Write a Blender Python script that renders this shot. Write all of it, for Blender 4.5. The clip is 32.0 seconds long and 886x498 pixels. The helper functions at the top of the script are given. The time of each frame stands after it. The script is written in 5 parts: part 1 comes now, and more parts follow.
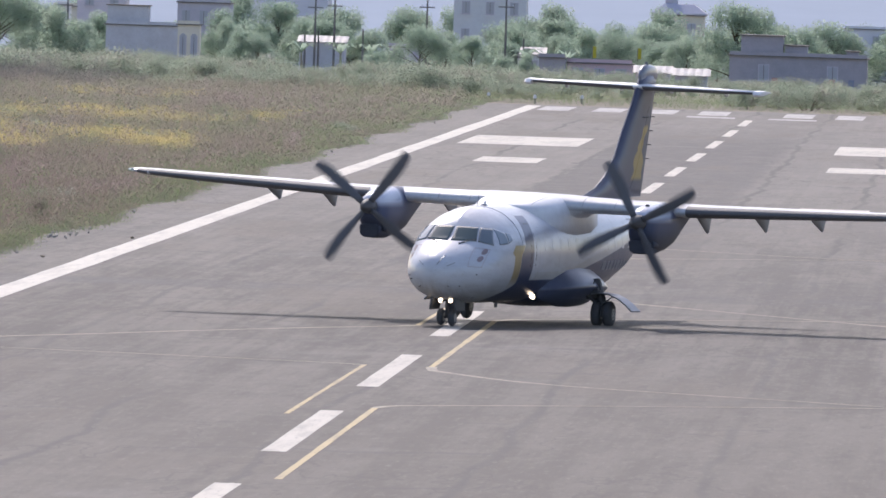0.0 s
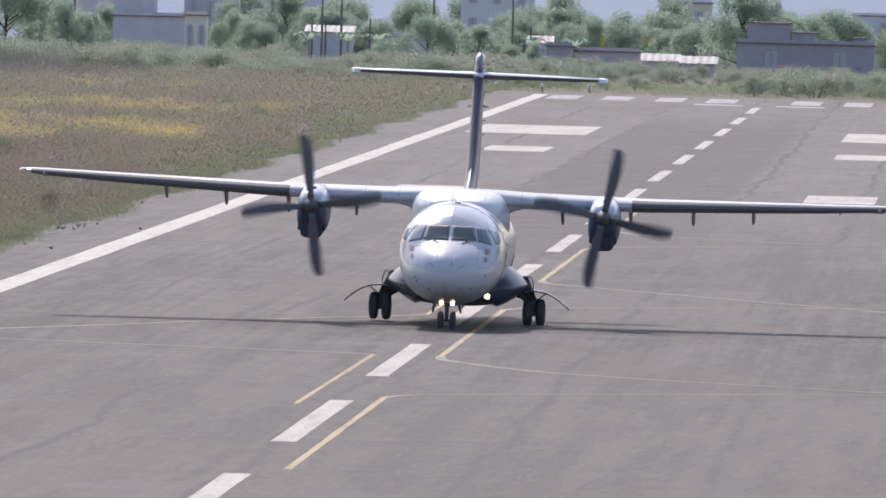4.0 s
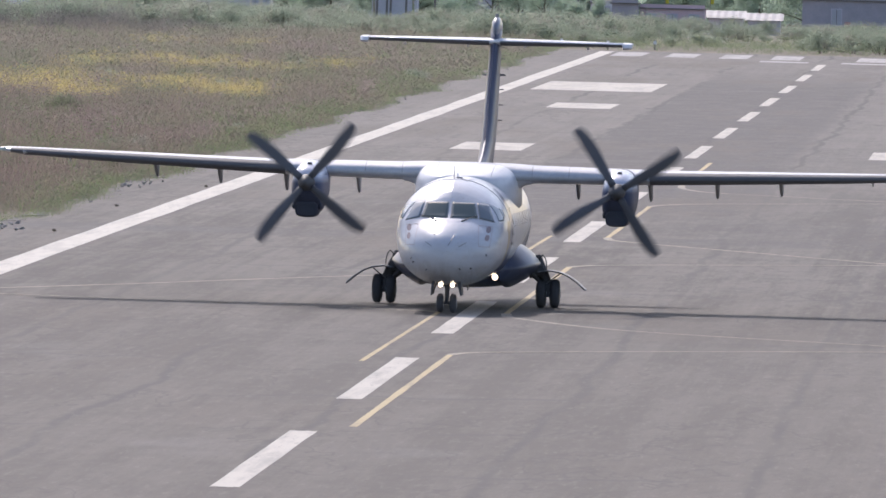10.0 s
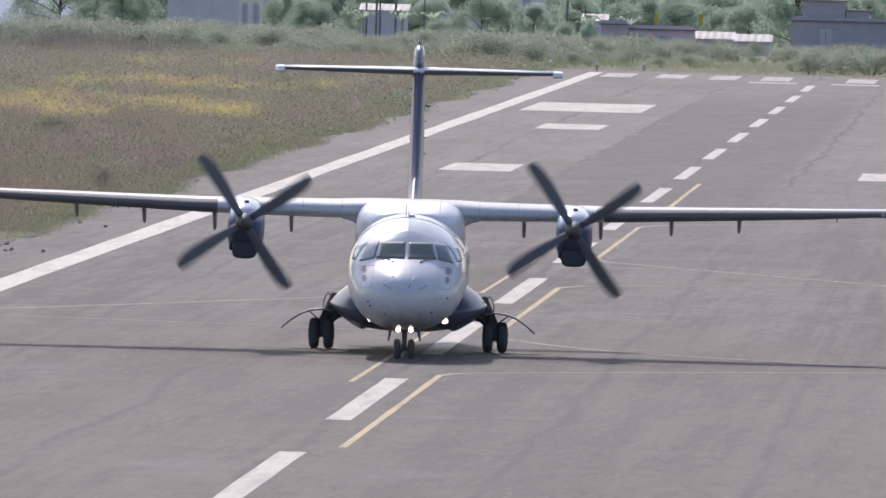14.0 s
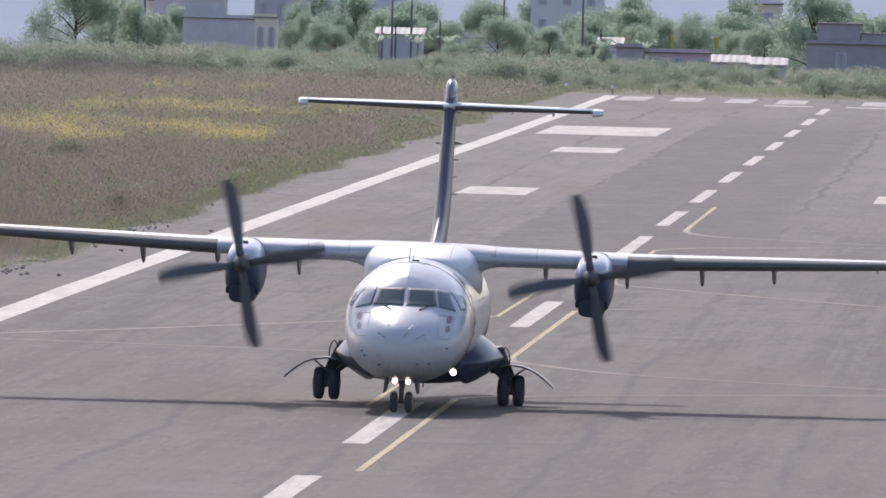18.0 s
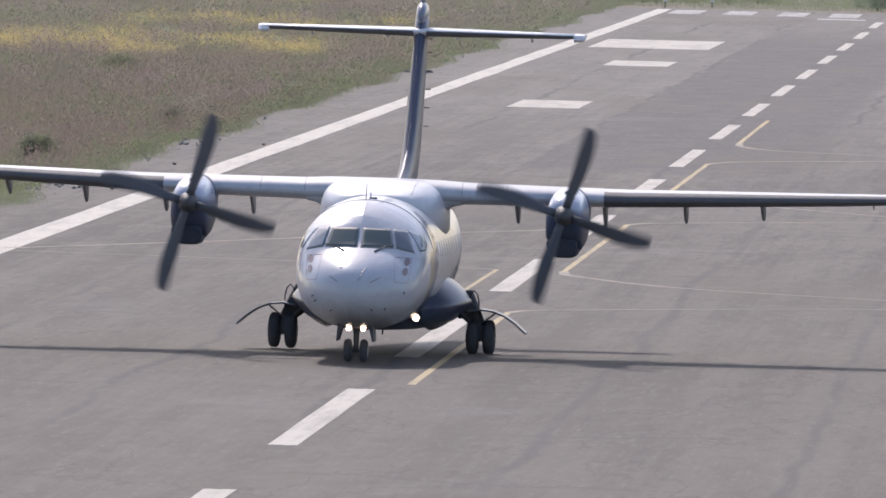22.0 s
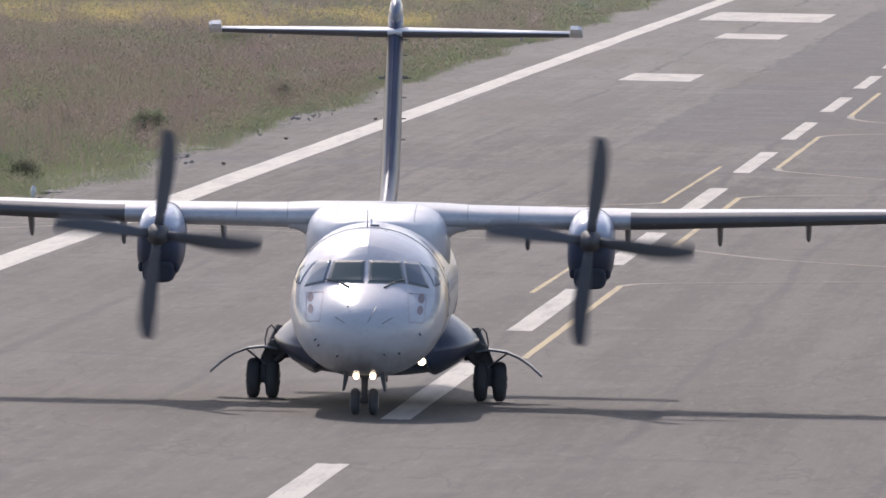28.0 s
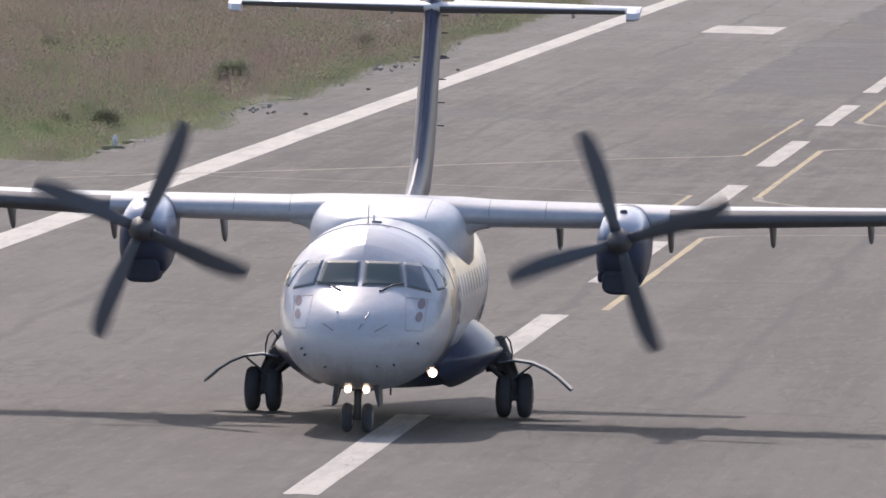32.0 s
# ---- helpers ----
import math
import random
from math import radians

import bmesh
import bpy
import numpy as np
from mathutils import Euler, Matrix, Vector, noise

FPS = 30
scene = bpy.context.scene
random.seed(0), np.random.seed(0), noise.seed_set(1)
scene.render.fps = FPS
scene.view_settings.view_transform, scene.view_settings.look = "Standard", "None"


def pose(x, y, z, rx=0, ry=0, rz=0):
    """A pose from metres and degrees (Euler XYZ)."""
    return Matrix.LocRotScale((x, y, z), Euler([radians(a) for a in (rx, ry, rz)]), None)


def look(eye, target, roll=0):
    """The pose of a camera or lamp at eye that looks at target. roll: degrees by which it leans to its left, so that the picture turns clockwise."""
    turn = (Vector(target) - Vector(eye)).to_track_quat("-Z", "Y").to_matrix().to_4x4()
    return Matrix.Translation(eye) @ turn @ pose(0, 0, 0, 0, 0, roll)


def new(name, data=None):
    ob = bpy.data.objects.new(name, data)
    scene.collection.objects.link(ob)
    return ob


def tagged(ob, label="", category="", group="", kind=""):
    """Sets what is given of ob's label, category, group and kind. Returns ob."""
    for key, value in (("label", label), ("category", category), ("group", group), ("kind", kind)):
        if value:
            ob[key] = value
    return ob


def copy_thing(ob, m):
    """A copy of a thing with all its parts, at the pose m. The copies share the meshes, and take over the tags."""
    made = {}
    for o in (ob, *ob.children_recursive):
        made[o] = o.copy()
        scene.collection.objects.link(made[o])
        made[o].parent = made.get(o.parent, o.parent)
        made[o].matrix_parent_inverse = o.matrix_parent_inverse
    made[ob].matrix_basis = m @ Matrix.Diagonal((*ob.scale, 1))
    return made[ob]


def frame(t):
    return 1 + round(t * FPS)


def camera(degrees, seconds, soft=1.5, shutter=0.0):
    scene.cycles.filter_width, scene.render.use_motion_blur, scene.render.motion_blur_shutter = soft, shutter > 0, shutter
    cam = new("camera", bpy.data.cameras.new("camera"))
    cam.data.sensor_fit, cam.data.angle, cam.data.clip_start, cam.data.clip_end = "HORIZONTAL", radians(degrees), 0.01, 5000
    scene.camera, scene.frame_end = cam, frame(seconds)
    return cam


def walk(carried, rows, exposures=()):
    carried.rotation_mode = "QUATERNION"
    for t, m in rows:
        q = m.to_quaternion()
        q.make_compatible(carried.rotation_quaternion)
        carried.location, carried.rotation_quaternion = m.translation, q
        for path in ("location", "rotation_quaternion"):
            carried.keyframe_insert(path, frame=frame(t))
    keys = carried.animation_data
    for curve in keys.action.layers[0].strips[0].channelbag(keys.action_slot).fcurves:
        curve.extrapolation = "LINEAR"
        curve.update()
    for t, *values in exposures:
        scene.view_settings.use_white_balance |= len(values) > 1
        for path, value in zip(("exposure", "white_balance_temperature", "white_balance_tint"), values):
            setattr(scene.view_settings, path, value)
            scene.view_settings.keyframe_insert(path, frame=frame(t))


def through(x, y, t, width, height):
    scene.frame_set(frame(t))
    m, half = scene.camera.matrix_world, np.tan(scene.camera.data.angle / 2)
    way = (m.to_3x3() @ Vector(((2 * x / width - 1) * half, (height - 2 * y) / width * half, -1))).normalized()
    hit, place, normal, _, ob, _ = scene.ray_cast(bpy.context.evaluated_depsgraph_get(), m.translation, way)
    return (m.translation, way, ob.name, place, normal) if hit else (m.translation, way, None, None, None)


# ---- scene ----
cam = camera(3.0973, 32.0, 1.65, 0.12)

# Where the camera stands, and where it looks: seconds, yaw to the left of the runway's axis, pitch, roll.
EYE = Vector((15.022, 0.0, 11.209))
PATH = [
    (0, 1.94, -1.144, 1.874), (0.5, 1.972, -1.13, 1.619), (1, 1.966, -1.104, 1.556), (1.5, 1.963, -1.131, 1.593),
    (2, 1.943, -1.155, 1.575), (2.5, 1.915, -1.197, 1.566), (3, 1.941, -1.216, 1.611), (3.5, 1.968, -1.168, 1.573),
    (5.5, 1.936, -1.264, 1.48), (6, 1.957, -1.256, 1.496), (6.5, 1.957, -1.277, 1.569), (7, 2.056, -1.255, 1.671),
    (7.5, 2.096, -1.25, 1.636), (8, 2.099, -1.258, 1.596), (8.5, 2.089, -1.298, 1.521), (9, 2.144, -1.297, 1.437),
    (9.5, 2.168, -1.325, 1.388), (10, 2.194, -1.338, 1.494), (10.5, 2.214, -1.34, 1.554), (11, 2.234, -1.355, 1.637),
    (11.5, 2.201, -1.377, 1.494), (12, 2.131, -1.4, 1.438), (12.5, 2.089, -1.388, 1.436), (13, 2.099, -1.371, 1.427),
    (13.5, 2.143, -1.328, 1.477), (14, 2.158, -1.264, 1.494), (14.5, 2.164, -1.207, 1.511), (16.5, 2.105, -1.224, 1.502),
    (17, 2.097, -1.22, 1.536), (17.5, 2.171, -1.162, 1.492), (18, 2.215, -1.183, 1.419), (18.5, 2.248, -1.228, 1.495),
    (19, 2.256, -1.281, 1.489), (19.5, 2.286, -1.298, 1.548), (20, 2.37, -1.298, 1.527), (20.5, 2.401, -1.311, 1.45),
    (21, 2.434, -1.356, 1.528), (21.5, 2.416, -1.436, 1.344), (22, 2.392, -1.49, 1.424), (22.5, 2.437, -1.527, 1.394),
    (23, 2.54, -1.55, 1.382), (23.5, 2.624, -1.503, 1.585), (24, 2.642, -1.482, 1.522), (24.5, 2.639, -1.51, 1.435),
    (25, 2.652, -1.538, 1.364), (25.5, 2.67, -1.545, 1.455), (27.5, 2.807, -1.549, 1.448), (28, 2.782, -1.59, 1.189),
    (28.5, 2.783, -1.624, 1.424), (29, 2.833, -1.634, 1.501), (29.5, 2.862, -1.621, 1.581), (30, 2.881, -1.617, 1.41),
    (30.5, 2.932, -1.664, 1.391), (31, 3.007, -1.74, 1.405), (31.5, 3.023, -1.792, 1.553), (32, 3.063, -1.767, 1.478),
]


def aim(yaw, pitch, roll):
    y, p = radians(yaw), radians(pitch)
    way = Vector((-math.sin(y) * math.cos(p), math.cos(y) * math.cos(p), math.sin(p)))
    return look(EYE, EYE + way * 100, roll)


walk(cam, [(t, aim(yaw, pitch, roll)) for t, yaw, pitch, roll in PATH], [(0, 0.08, 6600, 18), (0.8, -0.02, 6580, 18), (6, -0.05, 6560, 18), (20, -0.10, 6620, 18), (32, -0.14, 6800, 18)])

# ---- world and light ----
SUN = Vector((-0.335, 1.12, 1.0)).normalized()
world = bpy.data.worlds.new("world")
scene.world = world
world.use_nodes = True
wt = world.node_tree
sky = wt.nodes.new("ShaderNodeTexSky")
sky.sky_type, sky.sun_disc = "NISHITA", False
sky.sun_elevation, sky.sun_rotation = math.asin(SUN.z), math.atan2(SUN.x, SUN.y)
sky.air_density, sky.dust_density = 1.0, 1.5
wt.links.new(sky.outputs[0], wt.nodes["Background"].inputs[0])
wt.nodes["Background"].inputs[1].default_value = 0.178
sun = new("sun", bpy.data.lights.new("sun", "SUN"))
sun.data.energy, sun.data.angle, sun.data.color = 2.8, radians(0.6), (1.0, 0.965, 0.92)
sun.rotation_euler = SUN.to_track_quat("Z", "Y").to_euler()


# ---- materials ----
def mat(name, base=(0.5, 0.5, 0.5), rough=0.6, metal=0.0, coat=0.0):
    m = bpy.data.materials.new(name)
    m.use_nodes = True
    b = m.node_tree.nodes["Principled BSDF"]
    b.inputs["Base Color"].default_value = (*base, 1)
    b.inputs["Roughness"].default_value = rough
    b.inputs["Metallic"].default_value = metal
    b.inputs["Coat Weight"].default_value = coat
    b.inputs["Coat Roughness"].default_value = 0.12
    return m


class Net:
    """Short ways to add nodes to a material."""

    def __init__(self, m):
        self.t = m.node_tree
        self.b = self.t.nodes["Principled BSDF"]

    def put(self, socket, value):
        if isinstance(value, bpy.types.NodeSocket):
            self.t.links.new(value, socket)
        elif isinstance(value, tuple) and len(value) == 3 and socket.type == "RGBA":
            socket.default_value = (*value, 1)
        else:
            socket.default_value = value

    def math(self, op, a, b=0.0, c=0.0):
        n = self.t.nodes.new("ShaderNodeMath")
        n.operation = op
        for s, v in zip(n.inputs, (a, b, c)):
            self.put(s, v)
        return n.outputs[0]

    def smooth(self, v, lo, hi):
        n = self.t.nodes.new("ShaderNodeMapRange")
        n.interpolation_type = "SMOOTHSTEP"
        self.put(n.inputs[0], v), self.put(n.inputs[1], lo), self.put(n.inputs[2], hi)
        return n.outputs[0]

    def mix(self, f, a, b):
        n = self.t.nodes.new("ShaderNodeMix")
        n.data_type = "RGBA"
        self.put(n.inputs[0], f), self.put(n.inputs[6], a), self.put(n.inputs[7], b)
        return n.outputs[2]

    def place(self, kind="Object"):
        return self.t.nodes.new("ShaderNodeTexCoord").outputs[kind]

    def world(self):
        return self.t.nodes.new("ShaderNodeNewGeometry").outputs["Position"]

    def scaled(self, v, s):
        n = self.t.nodes.new("ShaderNodeVectorMath")
        n.operation = "MULTIPLY"
        self.put(n.inputs[0], v)
        n.inputs[1].default_value = s
        return n.outputs[0]

    def axes(self, v):
        n = self.t.nodes.new("ShaderNodeSeparateXYZ")
        self.put(n.inputs[0], v)
        return n.outputs

    def noise(self, v, scale, detail=4.0, rough=0.6):
        n = self.t.nodes.new("ShaderNodeTexNoise")
        self.put(n.inputs["Vector"], v)
        n.inputs["Scale"].default_value, n.inputs["Detail"].default_value, n.inputs["Roughness"].default_value = scale, detail, rough
        return n.outputs[0]

    def cells(self, v, scale, feature="DISTANCE_TO_EDGE"):
        n = self.t.nodes.new("ShaderNodeTexVoronoi")
        n.feature = feature
        self.put(n.inputs["Vector"], v)
        n.inputs["Scale"].default_value = scale
        return n.outputs[0]

    def bump(self, h, strength=0.3, far=0.02):
        n = self.t.nodes.new("ShaderNodeBump")
        n.inputs["Strength"].default_value, n.inputs["Distance"].default_value = strength, far
        self.put(n.inputs["Height"], h)
        self.put(self.b.inputs["Normal"], n.outputs[0])

    def base(self, v):
        self.put(self.b.inputs["Base Color"], v)

    def rough(self, v):
        self.put(self.b.inputs["Roughness"], v)


def speckled(name, a, b, rough=0.7, scale=3.0, stretch=(1, 1, 1), bump=0.0, metal=0.0, coat=0.0):
    m = mat(name, a, rough, metal, coat)
    n = Net(m)
    v = n.scaled(n.place(), stretch)
    f = n.math("ADD", n.math("MULTIPLY", n.noise(v, scale), 0.6), n.math("MULTIPLY", n.noise(v, scale * 6), 0.4))
    n.base(n.mix(n.smooth(f, 0.32, 0.68), a, b))
    if bump:
        n.bump(f, bump)
    return m


def runway_material():
    m = mat("runway_asphalt", (0.17, 0.16, 0.155), 0.85)
    n = Net(m)
    p = n.world()
    x, y, _ = n.axes(p)
    broad = n.noise(n.scaled(p, (0.16, 0.012, 1)), 1.0, 5, 0.62)
    across = n.noise(n.scaled(p, (0.5, 0.05, 1)), 1.0, 6, 0.72)
    grain = n.noise(n.scaled(p, (2.2, 0.20, 1)), 1.0, 6, 0.8)
    along = n.noise(n.scaled(p, (0.9, 0.010, 1)), 1.0, 4, 0.6)
    fine = n.noise(n.scaled(p, (2.6, 0.016, 1)), 1.0, 4, 0.7)
    f = n.math("ADD", n.math("MULTIPLY", broad, 0.25), n.math("MULTIPLY", across, 0.25))
    f = n.math("ADD", f, n.math("ADD", n.math("MULTIPLY", grain, 0.18), n.math("MULTIPLY", n.math("ADD", along, n.math("MULTIPLY", fine, 0.7)), 0.19)))
    c = n.mix(n.smooth(f, 0.44, 0.56), (0.050, 0.0442, 0.0386), (0.138, 0.1225, 0.1055))
    # the older surface is paled towards the far end, haze put into its colour
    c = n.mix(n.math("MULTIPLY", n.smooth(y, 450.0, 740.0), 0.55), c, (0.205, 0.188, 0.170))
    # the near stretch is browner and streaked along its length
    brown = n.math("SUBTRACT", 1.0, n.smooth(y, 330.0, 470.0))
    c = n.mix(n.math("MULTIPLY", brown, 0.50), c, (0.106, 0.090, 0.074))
    c = n.mix(n.math("MULTIPLY", n.smooth(along, 0.52, 0.68), 0.30), c, (0.066, 0.058, 0.050))
    # a darker, rougher overlay beside the centre line
    over = n.math("MULTIPLY", n.smooth(n.math("ADD", x, n.math("MULTIPLY", n.noise(n.scaled(p, (0.8, 0.06, 1)), 1.0, 6, 0.75), 2.4)), -3.9, -3.5), n.smooth(n.math("ADD", y, n.math("MULTIPLY", n.noise(n.scaled(p, (0.2, 0.1, 1)), 1.0, 3), 40.0)), 545.0, 565.0))
    over = n.math("MULTIPLY", over, n.math("SUBTRACT", 1.0, n.smooth(n.math("ADD", x, n.math("MULTIPLY", n.noise(n.scaled(p, (0.8, 0.05, 1)), 1.0, 6, 0.75), 3.0)), 4.9, 6.2)))
    over = n.math("MULTIPLY", over, n.math("SUBTRACT", 1.0, n.smooth(y, 840.0, 960.0)))
    rough = n.smooth(n.noise(n.scaled(p, (0.55, 0.22, 1)), 1.0, 6, 0.8), 0.36, 0.60)
    c = n.mix(n.math("MULTIPLY", over, n.math("ADD", 0.52, n.math("MULTIPLY", rough, 0.40))), c, (0.062, 0.058, 0.060))
    # one dark seam across the whole width
    seam = n.math("ABSOLUTE", n.math("SUBTRACT", n.math("ADD", y, n.math("MULTIPLY", n.noise(n.scaled(p, (0.2, 0.2, 1)), 1.0, 4), 3.0)), 498.5))
    seam = n.math("MULTIPLY", n.math("SUBTRACT", 1.0, n.smooth(seam, 2.4, 6.5)), n.smooth(n.noise(n.scaled(p, (0.35, 0.16, 1)), 1.0, 5, 0.75), 0.34, 0.58))
    c = n.mix(n.math("MULTIPLY", seam, 0.7), c, (0.07, 0.066, 0.068))
    # tyre-blackened touchdown strip on both sides of the centre line
    ax = n.math("ABSOLUTE", n.math("SUBTRACT", x, n.math("ADD", 1.0, n.math("MULTIPLY", n.noise(n.scaled(p, (0.02, 0.012, 1)), 1.0), 3.0))))
    strip = n.math("MULTIPLY", n.math("SUBTRACT", 1.0, n.smooth(ax, 2.2, 5.5)), n.smooth(y, 470.0, 640.0))
    strip = n.math("MULTIPLY", strip, n.smooth(n.noise(n.scaled(p, (0.6, 0.02, 1)), 1.0, 4), 0.25, 0.6))
    c = n.mix(n.math("MULTIPLY", strip, 0.2), c, (0.08, 0.076, 0.074))
    worn = n.math("MULTIPLY", n.smooth(x, 1.0, 3.0), n.math("MULTIPLY", n.smooth(y, 494.0, 500.0), n.math("SUBTRACT", 1.0, n.smooth(y, 524.0, 534.0))))
    c = n.mix(n.math("MULTIPLY", worn, n.math("MULTIPLY", rough, 0.6)), c, (0.06, 0.056, 0.056))
    # brownish stains
    stain = n.smooth(n.noise(n.scaled(p, (0.13, 0.014, 1)), 1.0, 5, 0.65), 0.50, 0.68)
    c = n.mix(n.math("MULTIPLY", stain, 0.65), c, (0.112, 0.091, 0.073))
    # sealed cracks and worn seams
    bent = n.noise(n.scaled(p, (0.16, 0.05, 1)), 1.0, 4, 0.5)
    for gap, width, amount in ((4.65, 0.035, 0.74),):
        s = n.math("PINGPONG", n.math("ADD", x, n.math("ADD", 0.15, n.math("MULTIPLY", n.math("SUBTRACT", bent, 0.5), 1.5))), gap / 2)
        line = n.math("SUBTRACT", 1.0, n.smooth(s, width, width * 6))
        line = n.math("MULTIPLY", line, n.smooth(n.noise(n.scaled(p, (0.1, 0.02, 1)), 1.0, 3), 0.34, 0.58))
        c = n.mix(n.math("MULTIPLY", line, amount), c, (0.05, 0.048, 0.046))
    s = n.math("PINGPONG", n.math("ADD", y, n.math("MULTIPLY", n.noise(n.scaled(p, (0.15, 0.02, 1)), 1.0, 4), 14.0)), 11.0)
    line = n.math("SUBTRACT", 1.0, n.smooth(s, 0.15, 0.7))
    line = n.math("MULTIPLY", line, n.smooth(n.noise(n.scaled(p, (0.12, 0.05, 1)), 1.0, 2), 0.45, 0.6))
    c = n.mix(n.math("MULTIPLY", line, 0.5), c, (0.055, 0.052, 0.052))
    # paler patches of new surfacing
    pale = n.smooth(n.noise(n.scaled(p, (0.16, 0.05, 1)), 1.0, 3), 0.60, 0.72)
    c = n.mix(n.math("MULTIPLY", pale, 0.28), c, (0.19, 0.178, 0.168))
    # fine mottling of bare aggregate
    fleck = n.noise(n.scaled(p, (5.0, 0.45, 1)), 1.0, 5, 0.75)
    c = n.mix(n.math("MULTIPLY", n.smooth(fleck, 0.52, 0.72), 0.42), c, (0.20, 0.182, 0.160))
    c = n.mix(n.math("MULTIPLY", n.math("SUBTRACT", 1.0, n.smooth(fleck, 0.30, 0.46)), 0.5), c, (0.054, 0.049, 0.044))
    # scattered dark scuffs and thin meandering cracks
    scuff = n.smooth(n.noise(n.scaled(p, (0.8, 0.09, 1)), 1.0, 6, 0.8), 0.56, 0.66)
    c = n.mix(n.math("MULTIPLY", scuff, 0.38), c, (0.058, 0.050, 0.043))
    vein = n.math("ABSOLUTE", n.math("SUBTRACT", n.noise(n.scaled(p, (0.13, 0.022, 1)), 1.0, 5, 0.6), 0.5))
    c = n.mix(n.math("MULTIPLY", n.math("SUBTRACT", 1.0, n.smooth(vein, 0.001, 0.006)), 0.45), c, (0.045, 0.041, 0.038))
    n.base(c)
    n.bump(grain, 0.25, 0.03)
    return m


def paint_material(name, a, worn, wear=0.45):
    m = mat(name, a, 0.75)
    n = Net(m)
    p = n.world()
    f = n.math("ADD", n.math("MULTIPLY", n.noise(n.scaled(p, (3.2, 0.22, 1)), 1.0, 5, 0.75), 0.6), n.math("MULTIPLY", n.noise(n.scaled(p, (0.5, 0.08, 1)), 1.0, 3), 0.4))
    c = n.mix(n.math("MULTIPLY", n.smooth(f, 0.42, 0.66), wear), a, worn)
    chips = n.smooth(n.noise(n.scaled(p, (7.0, 0.55, 1)), 1.0, 4, 0.7), 0.60, 0.68)
    n.base(n.mix(n.math("MULTIPLY", chips, wear * 0.7), c, (0.13, 0.118, 0.105)))
    return m


def livery_material():
    """White nose, navy and yellow swoosh behind the cockpit, navy belly and rear, in the aircraft's own space."""
    m = mat("fuselage_paint", (0.78, 0.79, 0.81), 0.32, 0.0, 0.3)
    n = Net(m)
    p = n.place()
    x, y, z = n.axes(p)
    navy, yellow, white = (0.048, 0.064, 0.135), (0.36, 0.27, 0.12), (0.61, 0.63, 0.68)
    dirt = n.noise(n.scaled(p, (1, 0.5, 2.2)), 2.2, 5, 0.65)
    c = n.mix(n.math("MULTIPLY", n.smooth(dirt, 0.42, 0.75), 0.45), white, (0.44, 0.44, 0.46))
    spots = n.noise(n.scaled(p, (1, 0.6, 1.6)), 9.0, 5, 0.7)
    c = n.mix(n.math("MULTIPLY", n.smooth(spots, 0.56, 0.74), 0.4), c, (0.36, 0.34, 0.33))
    # streaks of grime under the nose
    grime = n.math("MULTIPLY", n.math("SUBTRACT", 1.0, n.smooth(z, 0.85, 1.5)), n.smooth(n.noise(n.scaled(p, (4.0, 0.5, 0.8)), 1.5, 4, 0.65), 0.42, 0.62))
    c = n.mix(n.math("MULTIPLY", grime, 0.4), c, (0.34, 0.32, 0.31))
    bow = n.math("MULTIPLY", n.math("POWER", n.math("SUBTRACT", z, 1.9), 2.0), 0.28)
    at = n.math("SUBTRACT", n.math("ADD", y, 5.0), bow)
    # below the windows the band spreads forwards, edged by a hooked gold swirl
    lower = n.math("SUBTRACT", 1.0, n.smooth(z, 1.95, 2.35))
    fore = n.math("SUBTRACT", n.math("ADD", at, 0.54), n.math("MULTIPLY", lower, -0.34))
    band = n.math("MULTIPLY", n.smooth(fore, -0.02, 0.02), n.math("SUBTRACT", 1.0, n.smooth(at, 0.24, 0.28)))
    band = n.math("MULTIPLY", band, n.math("SUBTRACT", 1.0, n.smooth(z, 3.08, 3.12)))
    hook = n.math("MULTIPLY", n.smooth(z, 1.98, 2.12), 0.28)
    gold = n.math("MULTIPLY", n.smooth(n.math("ADD", fore, hook), -0.62, -0.56), n.math("SUBTRACT", 1.0, n.smooth(fore, -0.03, 0.01)))
    gold = n.math("MULTIPLY", gold, n.math("MULTIPLY", n.math("SUBTRACT", 1.0, n.smooth(z, 2.28, 2.34)), n.smooth(z, 1.05, 1.45)))
    low = n.math("ADD", 1.32, n.math("MULTIPLY", n.math("MAXIMUM", n.math("SUBTRACT", y, -1.5), 0.0), 0.16))
    belly = n.math("MULTIPLY", n.math("SUBTRACT", 1.0, n.smooth(n.math("SUBTRACT", z, low), -0.02, 0.02)), n.smooth(n.math("ADD", fore, n.math("MULTIPLY", n.math("SUBTRACT", 1.0, n.smooth(z, 0.70, 1.30)), 1.3)), 0.0, 0.06))
    trim = n.math("SUBTRACT", n.math("SUBTRACT", z, low), 0.12)
    stripe = n.math("MULTIPLY", n.math("SUBTRACT", 1.0, n.smooth(n.math("ABSOLUTE", trim), 0.09, 0.11)), n.smooth(at, 0.6, 0.7))
    c = n.mix(n.math("MULTIPLY", stripe, 0.18), c, yellow)
    c = n.mix(gold, c, yellow)
    c = n.mix(n.math("MAXIMUM", band, belly), c, navy)
    # panel seams and the radome's joint
    s = n.math("PINGPONG", n.math("ADD", y, 0.35), 0.95)
    seam = n.math("MULTIPLY", n.math("SUBTRACT", 1.0, n.smooth(s, 0.006, 0.016)), n.smooth(y, -7.6, -7.5))
    c = n.mix(n.math("MULTIPLY", seam, 0.35), c, (0.16, 0.16, 0.17))
    n.base(c)
    n.rough(n.math("ADD", 0.22, n.math("MULTIPLY", dirt, 0.18)))
